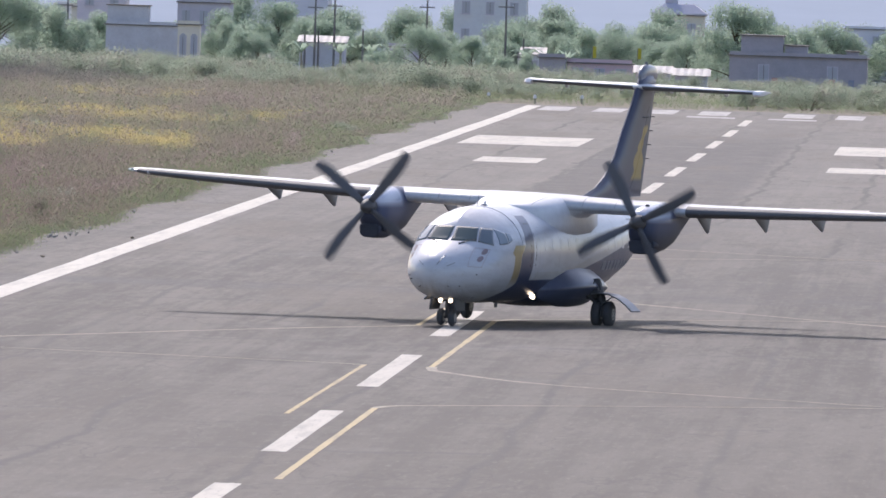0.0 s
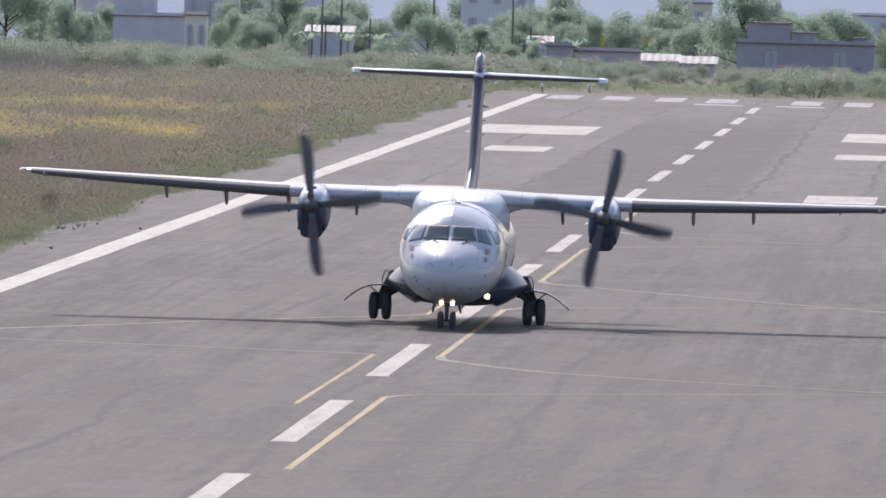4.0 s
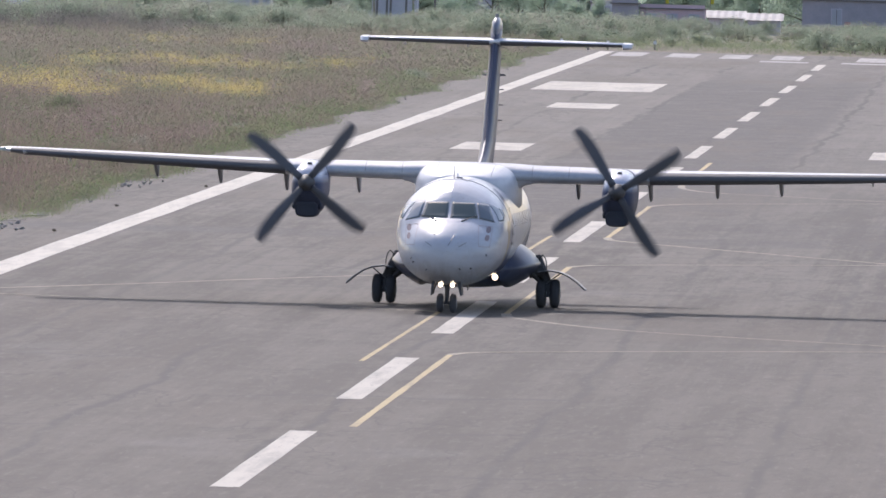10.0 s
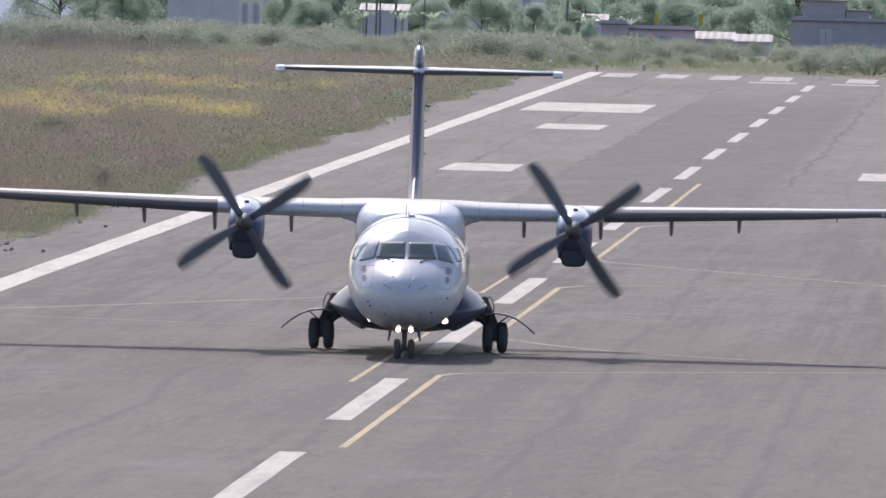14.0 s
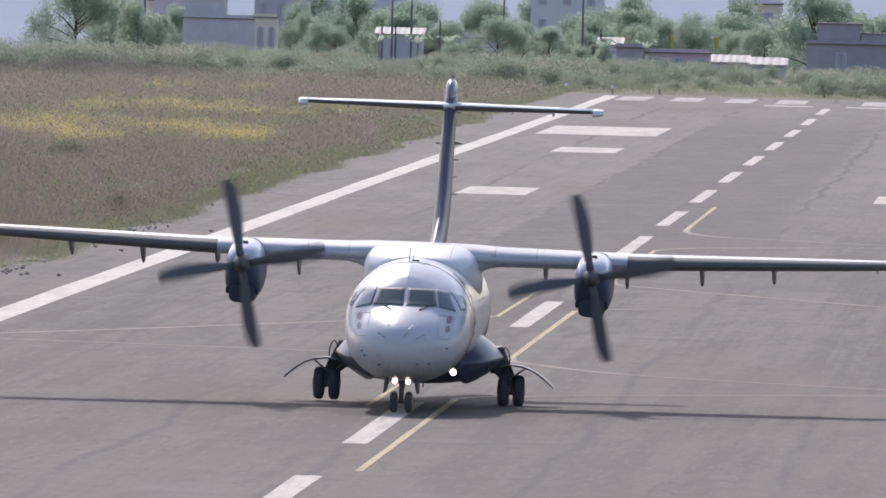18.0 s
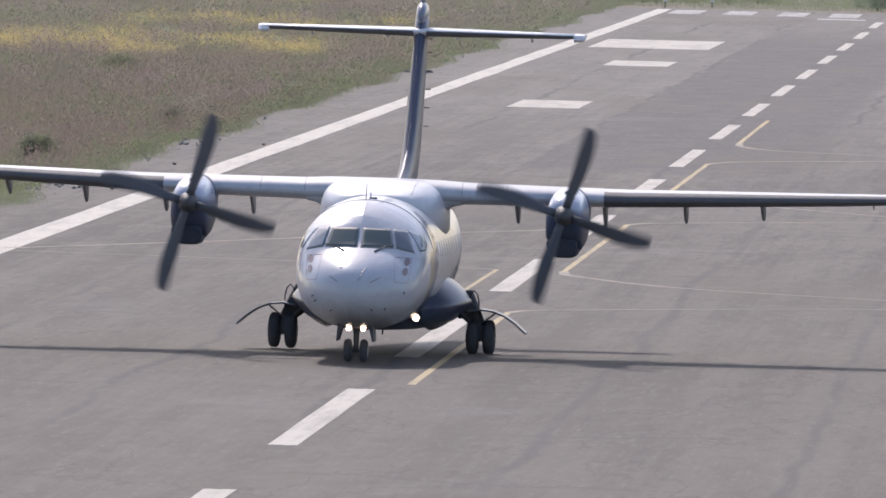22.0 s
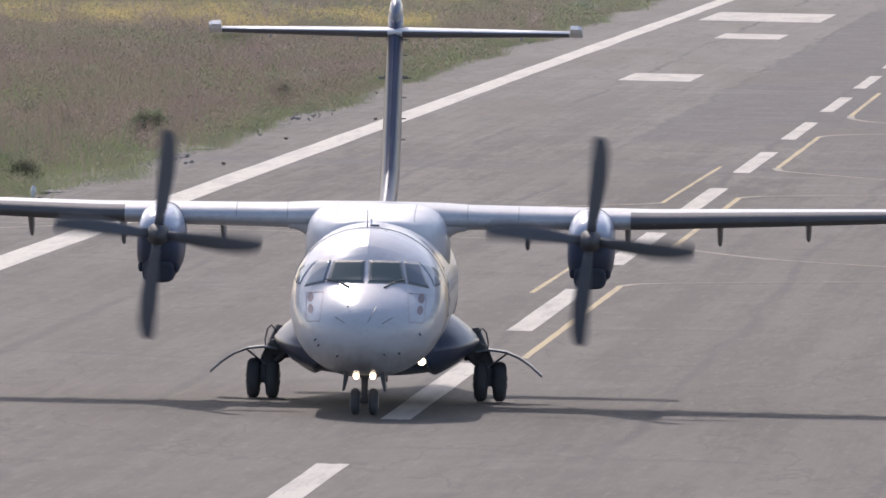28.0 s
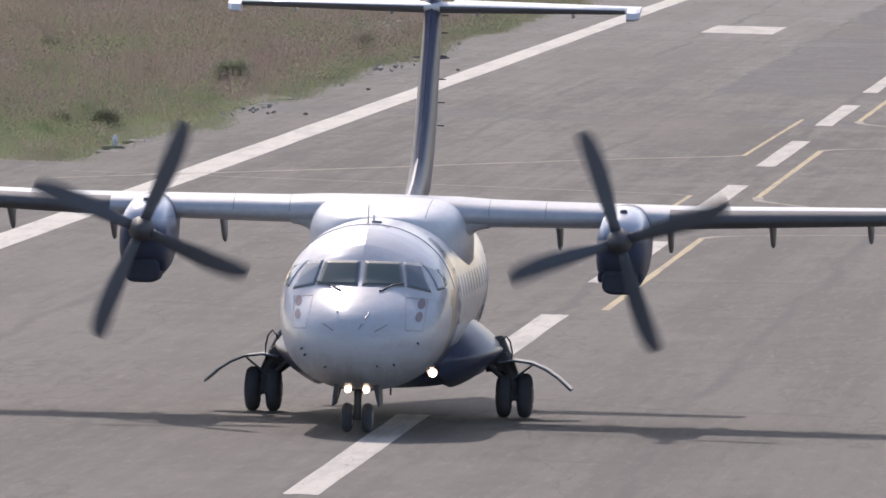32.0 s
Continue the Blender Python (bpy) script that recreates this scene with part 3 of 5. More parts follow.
def skin_patch(corners, out=0.012, n=8, front=True):
    """A plate that follows the body's skin; corners in (x, z) seen from ahead, or (y, z) seen from the side (then x > 0)."""
    bm = bmesh.new()
    (a, b, c, d) = [Vector(p) for p in corners]
    outer, inner = [], []
    for i in range(n + 1):
        for j in range(n + 1):
            u, v = i / n, j / n
            p = (a * (1 - u) + b * u) * (1 - v) + (d * (1 - u) + c * u) * v
            if front:
                y = front_y(p.x, p.y)
                q, s = (p.x, y - out, p.y + out * 0.5), (p.x, y + 0.02, p.y - 0.01)
            else:
                x = side_x(p.x, p.y)
                q, s = (x + out, p.x, p.y), (x - 0.02, p.x, p.y)
            outer.append(bm.verts.new(q)), inner.append(bm.verts.new(s))
    w = n + 1
    for i in range(n):
        for j in range(n):
            k = i * w + j
            bm.faces.new((outer[k], outer[k + 1], outer[k + w + 1], outer[k + w]))
    rim = [i for i in range(w)] + [w * i + n for i in range(1, w)] + [w * n + i for i in range(n - 1, -1, -1)] + [w * i for i in range(n - 1, 0, -1)]
    for p, q in zip(rim, rim[1:] + rim[:1]):
        bm.faces.new((outer[p], outer[q], inner[q], inner[p]))
    bmesh.ops.recalc_face_normals(bm, faces=bm.faces)
    return bm


def flipped(bm):
    bmesh.ops.scale(bm, vec=(-1, 1, 1), verts=bm.verts)
    bmesh.ops.reverse_faces(bm, faces=bm.faces)
    return bm


def both(make):
    for s in (1, -1):
        bm = make()
        yield s, (bm if s > 0 else flipped(bm))


# the joint behind the cockpit, over the roof and down both sides
part("body_joint", tube(body_ring(-5.75, 56, 0.002)[2:27], 0.007, 4), LETTER, fuselage)

# cockpit glazing with its frames
PANES = [("windshield_pane", [(0.055, 2.415), (0.70, 2.41), (0.60, 2.765), (0.055, 2.775)], True), ("side_windshield_pane", [(0.77, 2.40), (1.12, 2.31), (0.93, 2.735), (0.67, 2.77)], True),
         ("cockpit_side_window", [(-7.36, 2.33), (-6.88, 2.35), (-6.80, 2.62), (-7.16, 2.77)], False), ("cockpit_rear_window", [(-6.80, 2.38), (-6.50, 2.45), (-6.54, 2.62), (-6.74, 2.66)], False)]
for name, corners, front in PANES:
    for s, bm in both(lambda: skin_patch(corners, 0.014, 10, front)):
        part(name, bm, (GLASS if name == "windshield_pane" else SKY_DIM_GLASS if s > 0 else SKY_PALE_GLASS) if front else SKY_PALE_GLASS, fuselage, "dark cockpit glass" if front else "cockpit side glass with sky reflection in its colour", smooth=True)
FRAMES = [[(0.032, 2.395), (0.72, 2.39), (0.62, 2.782), (0.032, 2.792)], [(0.75, 2.385), (1.13, 2.297), (0.935, 2.752), (0.65, 2.785)]]
for corners in FRAMES:
    for s, bm in both(lambda: skin_patch(corners, 0.006, 10, True)):
        part("window_frame", bm, SEAL, fuselage, "grey seal round the cockpit glass", smooth=True)

# cabin windows, doors and the bars of the airline's lettering
for s in (1, -1):
    for i in range(14):
        y = -4.35 + 0.76 * i
        pts = []
        for k in range(16):
            a = 2 * math.pi * k / 16
            ca, sa = math.cos(a), math.sin(a)
            yy, zz = y + 0.115 * math.copysign(abs(ca) ** 0.6, ca), 2.30 + 0.17 * math.copysign(abs(sa) ** 0.6, sa)
            pts.append((yy, zz))
        bm = loft([[(s * (side_x(a, b) + o), a, b) for a, b in pts] for o in (-0.02, 0.005)])
        part("cabin_window", bm, CABIN_GLASS, fuselage, "oval cabin window, bright reflection in its pale colour")
    for y0, y1, z0, z1 in ((5.3, 6.05, 1.5, 2.95), (-4.98, -4.52, 1.7, 2.9)):
        for c in ([(y0, z0), (y0 + 0.02, z0), (y0 + 0.02, z1), (y0, z1)], [(y1 - 0.02, z0), (y1, z0), (y1, z1), (y1 - 0.02, z1)], [(y0, z1 - 0.02), (y1, z1 - 0.02), (y1, z1), (y0, z1)]):
            bm = skin_patch(c, 0.006, 4, False)
            part("door_seam", bm if s > 0 else flipped(bm), DARK, fuselage)
    y = 2.0
    for w in (0.34, 0.22, 0.30, 0.24, 0.3, 0.22, 0.0, 0.34, 0.14, 0.26):
        if w:
            bm = skin_patch([(y, 1.54), (y + w, 1.54), (y + w, 1.80), (y, 1.80)], 0.007, 3, False)
            part("lettering_bar", bm if s > 0 else flipped(bm), LETTER, fuselage, "plain pale bar of lettering")
        y += w + 0.12
    # emblem ovals in a thin frame beside the nose
    for x, z, rx, rz in ((1.0, 2.13, 0.058, 0.085), (0.985, 1.93, 0.052, 0.08)):
        pts = [(s * (x + rx * math.cos(a)), z + rz * math.sin(a)) for a in (2 * math.pi * k / 18 for k in range(18))]
        bm = loft([[(px, front_y(px, pz) - o, pz) for px, pz in pts] for o in (-0.02, 0.012)])
        part("emblem_oval", bm, EMBLEM, fuselage, "faded reddish oval emblem")
    for c in ([(0.75, 2.225), (1.09, 2.19), (1.09, 2.204), (0.75, 2.239)], [(0.80, 1.715), (1.06, 1.695), (1.06, 1.709), (0.80, 1.729)], [(0.802, 1.72), (0.813, 1.72), (0.762, 2.23), (0.75, 2.23)], [(1.052, 1.70), (1.063, 1.70), (1.092, 2.20), (1.08, 2.20)]):
        bm = skin_patch(c, 0.006, 4, True)
        part("panel_line", bm if s > 0 else flipped(bm), FINE_LINE, fuselage)
    # probes, drains and wipers
    for x, z, r in ((0.86, 1.40, 0.016), (0.80, 1.30, 0.018), (0.45, 1.12, 0.014)) if s < 0 else ((0.98, 1.52, 0.016), (0.62, 1.18, 0.018), (0.36, 1.16, 0.014)):
        y = front_y(s * x, z)
        part("probe", tube([(s * x, y + 0.02, z), (s * (x + 0.03), y - 0.03, z - 0.02), (s * (x + 0.03), y - 0.10, z - 0.03)], [r, r * 0.8, r * 0.4], 8), DARK, fuselage, "dark pitot probe")
    if s > 0:
        part("radome_strip", tube([(x, front_y(x, z) - 0.010, z) for x, z in ((0.08, 1.74), (0.13, 1.83), (0.17, 1.91), (0.22, 2.0))], 0.010, 6), METAL, fuselage, "bright lightning strip on the radome")
    else:
        part("radome_stud", tube([(-0.29, front_y(-0.29, 2.0) + 0.01, 2.0), (-0.29, front_y(-0.29, 2.0) - 0.02, 2.0)], [0.018, 0.012], 8), DARK, fuselage)
    part("radome_strip", tube([(s * x, front_y(s * x, z) - 0.008, z) for x, z in ((0.34, 1.71), (0.40, 1.745), (0.46, 1.78), (0.52, 1.815))], 0.009, 5), METAL, fuselage, "thin lightning strip on the radome")
    w = [(s * x, front_y(s * x, z) - 0.04, z) for x, z in ((0.34, 2.33), (0.42, 2.37), (0.55, 2.43), (0.70, 2.46))] if s > 0 else [(-x, front_y(-x, z) - 0.04, z) for x, z in ((0.30, 2.33), (0.40, 2.37), (0.56, 2.42), (0.74, 2.45))]
    part("wiper", tube(w, [0.02, 0.016, 0.013, 0.011], 6), DARK, fuselage, "black windscreen wiper")
ring = []
for k in range(40):
    a = 2 * math.pi * k / 40
    x, z = 0.60 * math.cos(a), 1.50 + 0.46 * math.sin(a)
    ring.append((x, front_y(x, z), z))
part("radome_joint", tube(ring + ring[:1], 0.0025, 5), WING, fuselage)
part("blade_antenna", loft([[(-0.012, y0, z), (0.012, y0, z), (0.012, y1, z), (-0.012, y1, z)] for y0, y1, z in ((-5.2, -4.9, 3.35), (-5.1, -4.98, 3.47))]), WHITE, fuselage)
part("whip_antenna", tube([(-0.06, -5.6, 3.30), (-0.06, -5.45, 3.64)], [0.010, 0.006], 6), DARK, fuselage)
part("roof_antenna", box(-0.02, 0.16, -5.4, -5.25, 3.34, 3.375, bevel=0.015), LETTER, fuselage)
part("belly_antenna", loft([[(0.3, y0, z), (0.32, y0, z), (0.32, y1, z), (0.3, y1, z)] for y0, y1, z in ((-4.7, -4.35, 0.66), (-4.6, -4.4, 0.50))]), DARK, fuselage)


# ---- wings ----
def airfoil(le, chord, thick, x, z, n=16, droop=0.02):
    """Points round an upper-cambered section at x, leading edge at y = le, around height z."""
    out = []
    for k in range(2 * n):
        up = k < n
        u = 0.5 - 0.5 * math.cos(math.pi * (k / n if up else (2 * n - k) / n))
        t = 5 * thick * (0.2969 * math.sqrt(u) - 0.1260 * u - 0.3516 * u * u + 0.2843 * u ** 3 - 0.1015 * u ** 4)
        camber = droop * chord * (1 - (2 * u - 0.9) ** 2) if u < 0.95 else 0
        out.append((x, le + chord * u, z + camber + (t if up else -t) + 0.0))
    return out


# x, leading edge, chord, thickness, height
WINGS = [(0.0, -1.20, 2.65, 0.46, 3.40), (1.15, -1.20, 2.65, 0.50, 3.37), (1.7, -1.14, 2.56, 0.46, 3.36), (2.6, -1.10, 2.52, 0.44, 3.36), (4.0, -1.10, 2.52, 0.41, 3.365), (5.1, -1.09, 2.50, 0.37, 3.378), (7.5, -0.92, 2.12, 0.315, 3.45), (9.6, -0.77, 1.76, 0.26, 3.515), (11.4, -0.63, 1.45, 0.19, 3.585), (11.85, -0.52, 1.25, 0.13, 3.615), (12.08, -0.30, 0.85, 0.06, 3.63)]
wing = part("wing", loft([airfoil(le, c, t, x, z) for x, le, c, t, z in ([(-w[0], *w[1:]) for w in WINGS[:0:-1]] + WINGS)]), WING, plane, "grey high-set wing", smooth=True)


def nose_strip(rows, keep=0.14, out=0.006, over=1.0, under=1.1, droop=0.02):
    """The black inflatable boot over a leading edge."""
    rings = []
    for x, le, c, t, z in rows:
        pts = airfoil(le, c, t, x, z, 24, droop)
        up = [p for p in pts[:24] if p[1] - le < keep * over * c]
        low = [p for p in pts[24:] if p[1] - le < keep * under * c]
        chain = low + up
        mid = Vector((x, le + keep * c, z))
        rings.append([Vector(p) + (Vector(p) - mid).normalized() * out for p in chain])
    k = min(len(r) for r in rings)
    bm = bmesh.new()
    rows2 = []
    for r in rings:
        d = np.linspace(0, len(r) - 1, k)
        rows2.append([r[int(i)].lerp(r[min(int(i) + 1, len(r) - 1)], i - int(i)) for i in d])
    return loft(rows2, closed=False, bm=bm)


def between(rows, x0, x1, n):
    xs = np.linspace(x0, x1, n)
    return [(float(x), *(float(np.interp(x, [r[0] for r in rows], [r[k] for r in rows])) for k in (1, 2, 3, 4))) for x in xs]


for a, b in ((4.66, 8.305), (8.305, 11.75)):
    for s, bm in both(lambda: nose_strip(between(WINGS, a, b, 14))):
        part("deicing_boot", bm, BOOT, wing, "black rubber de-icing boot", smooth=True)
for s in (1, -1):
    for x, z0, z1 in ((2.82, 3.20, 2.77), (4.68, 3.20, 2.77), (6.39, 3.26, 2.90), (8.03, 3.31, 3.01)):
        x -= s * 0.09
        # a fin that narrows downwards to a rounded point
        bm = loft([[(s * x + w * math.cos(a), yc + d * math.sin(a), z) for a in (2 * math.pi * k / 14 for k in range(14))] for z, yc, d, w in ((z0 + 0.12, 1.05, 0.85, 0.06), (z0, 1.10, 0.70, 0.058), ((z0 + z1) / 2, 1.30, 0.40, 0.052), (z1 + 0.06, 1.45, 0.19, 0.043), (z1 + 0.01, 1.50, 0.09, 0.03), (z1 - 0.01, 1.51, 0.03, 0.01))])
        part("flap_fairing", bm, FLAP_GREY, wing, "grey pointed flap hinge fairing", smooth=True)
    part("aileron_hinge", tube([(s * 10.3, 0.2, 3.50), (s * 10.3, 0.7, 3.36)], [0.03, 0.02], 6), WING, wing)
    part("tip_light", tube([(s * 11.9, -0.48, 3.635), (s * 12.05, -0.34, 3.635)], [0.05, 0.03], 8), RED_LAMP if s > 0 else GREEN_LAMP, wing, "red position light" if s > 0 else "clear position light")
    for x in (5.1, 8.4):
        part("flap_gap", box(*sorted((s * x, s * (x + 3.1))), 0.72, 0.735, 3.38 + (x - 5) * 0.028, 3.51 + (x - 5) * 0.022), DARK, wing)

# the fairing over the body on which the wing sits
HUMP = [(-3.6, 0.55, 3.34), (-3.1, 0.92, 3.41), (-2.5, 1.16, 3.49), (-1.9, 1.27, 3.57), (-1.3, 1.31, 3.62), (-0.6, 1.33, 3.65), (1.0, 1.31, 3.63), (2.0, 1.20, 3.56), (3.0, 0.9, 3.46), (3.8, 0.4, 3.37)]
rings = []
for y, hw, top in HUMP:
    r = []
    for k in range(33):
        a = math.pi * k / 32
        ca, sa = math.cos(a), math.sin(a)
        r.append((math.copysign(abs(ca) ** 0.38, ca) * hw, y, 2.45 + sa ** 0.42 * (top - 2.45)))
    rings.append(r)
part("wing_fairing", loft(rings), WHITE, plane, "white fairing between wing and fuselage", smooth=True)
for s in (1, -1):
    # rounded corner where wing and fairing meet
    rows = []
    for k in range(9):
        a = math.pi / 2 * k / 8
        x, drop = 1.18 + 0.46 * (1 - math.cos(a)), 0.42 * (1 - math.sin(a))
        rows.append([(s * x, y, z) for y, z in ((-1.13 + 0.06 * k / 8, 3.35), (-1.0, 3.21 - drop * 0.8), (-0.5, 3.15 - drop), (0.6, 3.16 - drop), (1.25, 3.26 - drop * 0.5), (1.3, 3.36))])
    part("root_fillet", loft(rows, closed=False), WHITE, plane, smooth=True)


for s in (1, -1):
    for x in (1.66, 2.6):
        row = between(WINGS, x, x, 1)[0]
        part("skin_seam", tube([(s * p[0], p[1], p[2]) for p in airfoil(row[1], row[2], row[3], row[0], row[4])][:26], 0.006, 4), FLAP_GREY, wing)
    seam = []
    for y in np.linspace(-3.0, -0.8, 14):
        hw, top = (float(np.interp(y, [h[0] for h in HUMP], [h[k] for h in HUMP])) for k in (1, 2))
        ca = min(1.0, 0.72 / hw) ** (1 / 0.38)
        seam.append((s * 0.72, float(y), 2.45 + (1 - ca * ca) ** 0.21 * (top - 2.45)))
    part("fairing_seam", tube(seam, 0.006, 4), FLAP_GREY, plane)


# ---- engines and propellers ----
NAC = [(-3.12, 3.26, 2.80, 0.24), (-3.06, 3.34, 2.60, 0.31), (-2.9, 3.44, 2.40, 0.375), (-2.6, 3.52, 2.26, 0.415), (-2.0, 3.58, 2.21, 0.435), (-1.3, 3.62, 2.26, 0.44), (-0.7, 3.62, 2.40, 0.43), (0.0, 3.61, 2.72, 0.39), (0.8, 3.55, 3.0, 0.29), (1.5, 3.45, 3.16, 0.14), (1.9, 3.38, 3.24, 0.04)]
HUB_X, HUB_Y, HUB_Z = 3.95, -3.42, 3.08


def superring(cx, y, top, bot, hw, power=2.6, sides=36):
    c, h, n = (top + bot) / 2, (top - bot) / 2, 2 / power
    return [(cx + math.copysign(abs(math.cos(a)) ** n, math.cos(a)) * hw, y, c + math.copysign(abs(math.sin(a)) ** n, math.sin(a)) * h) for a in (2 * math.pi * k / sides for k in range(sides))]


propellers = []
for s in (-1, 1):
    cx = s * HUB_X
    nac = part("engine_nacelle", loft([superring(cx, y, t, b, hw) for y, t, b, hw in NAC]), NACELLE, plane, "navy engine nacelle, sunlit top front painted pale", smooth=True)
    lip = loft([superring(cx, y, t, b, hw, 3.2, 28) for y, t, b, hw in ((-3.10, 2.50, 2.26, 0.22), (-3.12, 2.56, 2.22, 0.27), (-3.0, 2.60, 2.19, 0.29), (-2.7, 2.62, 2.18, 0.30), (-2.1, 2.56, 2.18, 0.28), (-1.4, 2.4, 2.24, 0.16))])
    part("intake_scoop", lip, CHIN_NAVY, nac, "navy chin intake scoop", smooth=True)
    part("intake_mouth", loft([superring(cx, y, t, b, hw, 3.0, 24) for y, t, b, hw in ((-3.106, 2.49, 2.27, 0.21), (-3.09, 2.48, 2.28, 0.20))]), CHIN_NAVY, nac)
    for q in (-1, 1):
        part("cowl_scoop", loft([superring(cx + q * 0.33, y, 2.54 + k, 2.40 - k, 0.035 + k * 0.5, 2, 12) for y, k in ((-2.86, 0.0), (-2.84, 0.02), (-2.5, 0.03), (-2.1, -0.05))]), CHIN_NAVY, nac, smooth=True)
    part("cowl_beacon", tube([(cx + 0.02, -2.5, 3.52), (cx + 0.02, -2.5, 3.58)], [0.07, 0.05], 8), DARK, nac)
    prop = loft([[(r * math.cos(a), y, r * math.sin(a)) for a in (2 * math.pi * k / 24 for k in range(24))] for y, r in ((0.30, 0.21), (0.12, 0.215), (-0.02, 0.20), (-0.16, 0.155), (-0.27, 0.10), (-0.33, 0.05), (-0.345, 0.01))])
    prop = part("propeller", prop, SPINNER, plane, "four-bladed propeller with a grey spinner", smooth=True)
    prop.location = (cx, HUB_Y, HUB_Z)
    rings = []
    for r, chord, thick, twist, sweep in ((0.18, 0.19, 0.13, 40, 0.0), (0.36, 0.20, 0.11, 36, 0.0), (0.55, 0.245, 0.07, 30, 0.005), (0.85, 0.30, 0.046, 24, 0.012), (1.15, 0.33, 0.036, 18, 0.012), (1.45, 0.33, 0.028, 14, 0.0), (1.68, 0.305, 0.022, 11, -0.02), (1.83, 0.25, 0.016, 9, -0.045), (1.905, 0.15, 0.01, 8, -0.065), (1.925, 0.06, 0.006, 8, -0.07)):
        tw = radians(twist)
        ring = []
        for k in range(14):
            a = 2 * math.pi * k / 14
            u, v = math.cos(a) * chord / 2 + sweep, math.sin(a) * thick / 2
            ring.append((u * math.cos(tw) - v * math.sin(tw), u * math.sin(tw) + v * math.cos(tw), r))
        rings.append(ring)
    first = part("propeller_blade", loft(rings), BLADE, prop, "black paddle-shaped blade, its colour lifted for haze", smooth=True)
    for k in range(1, 4):
        blade = new("propeller_blade", first.data)
        blade.parent, blade["label"] = prop, "black paddle-shaped blade, its colour lifted for haze"
        blade.matrix_basis = Matrix.Rotation(math.pi / 2 * k, 4, "Y")
    propellers.append((prop, cx))


# ---- tail ----
FIN_GREY = speckled("silver_grey_paint", (0.24, 0.26, 0.31), (0.18, 0.20, 0.24), 0.3, 3.0, metal=0.3, coat=0.3)
FIN_ROWS = [(3.34, 2.9, 10.05, 0.26), (3.50, 4.2, 10.10, 0.30), (3.75, 5.55, 10.17, 0.33), (4.1, 6.5, 10.27, 0.345), (4.7, 7.40, 10.44, 0.35), (5.4, 8.05, 10.65, 0.33), (6.1, 8.78, 10.85, 0.31), (6.75, 9.36, 11.04, 0.29), (6.98, 9.56, 11.1, 0.28)]


def fin_ring(z, le, te, thick, u0, u1, n=12):
    out = []
    us = [u0 + (u1 - u0) * (0.5 - 0.5 * math.cos(math.pi * k / n)) for k in range(n + 1)]
    th = lambda u: 5 * thick * (0.2969 * math.sqrt(u) - 0.1260 * u - 0.3516 * u * u + 0.2843 * u ** 3 - 0.1015 * u ** 4) + 0.004
    for u in us:
        out.append((th(u), le + (te - le) * u, z))
    for u in us[::-1]:
        out.append((-th(u), le + (te - le) * u, z))
    return out


fin = part("fin", loft([fin_ring(z, le, te, t, 0.0, 0.66) for z, le, te, t in FIN_ROWS]), FIN, plane, "navy tail fin with a yellow swirl", smooth=True)
part("rudder", loft([fin_ring(z, le, te, t, 0.67, 1.0) for z, le, te, t in FIN_ROWS[1:]]), FIN, fin, "navy rudder", smooth=True)
part("fin_edge", tube([(0, le - 0.01, z) for z, le, te, t in FIN_ROWS[1:]], 0.022, 8), NAVY, fin)
part("fin_cap", loft([superring(0, y, t, b, hw, 2.2, 20) for y, t, b, hw in ((9.36, 7.02, 6.90, 0.02), (9.42, 7.10, 6.82, 0.07), (9.6, 7.23, 6.80, 0.115), (9.9, 7.30, 6.80, 0.13), (10.4, 7.29, 6.80, 0.13), (10.9, 7.22, 6.84, 0.09), (11.15, 7.1, 6.92, 0.02))]), FIN_GREY, fin, "silver-grey rounded fin cap", smooth=True)
part("tail_beacon", tube([(0, 10.0, 7.28), (0, 10.0, 7.38)], [0.06, 0.04], 8), METAL, fin)
for z in (4.6, 5.0, 5.4, 5.8, 6.2, 6.5):
    for s in (-1, 1):
        part("static_wick", tube([(s * 0.10, 9.7 + 0.3 * (z - 3.5), z), (s * 0.21, 9.75 + 0.3 * (z - 3.5), z)], 0.014, 5), DARK, fin)
for s in (-1, 1):
    part("vortex_blade", tube([(s * 0.12, 9.4, 5.78), (s * 0.31, 9.5, 5.79)], [0.025, 0.015], 6), METAL, fin)
TAIL = [(0.0, 9.20, 1.85, 0.20, 6.66), (0.3, 9.24, 1.80, 0.20, 6.66), (3.1, 9.66, 1.15, 0.125, 6.665), (3.45, 9.72, 1.06, 0.11, 6.665), (3.56, 9.86, 0.85, 0.05, 6.665)]
HINGE = 0.60
TAIL_FIXED = TAIL[:2] + between(TAIL, 1.7, 3.32, 3)


def fixed_part(ring, le, chord):
    """The section ahead of the elevator's hinge line."""
    return [(x, min(y, le + chord * HINGE), z) for x, y, z in ring]


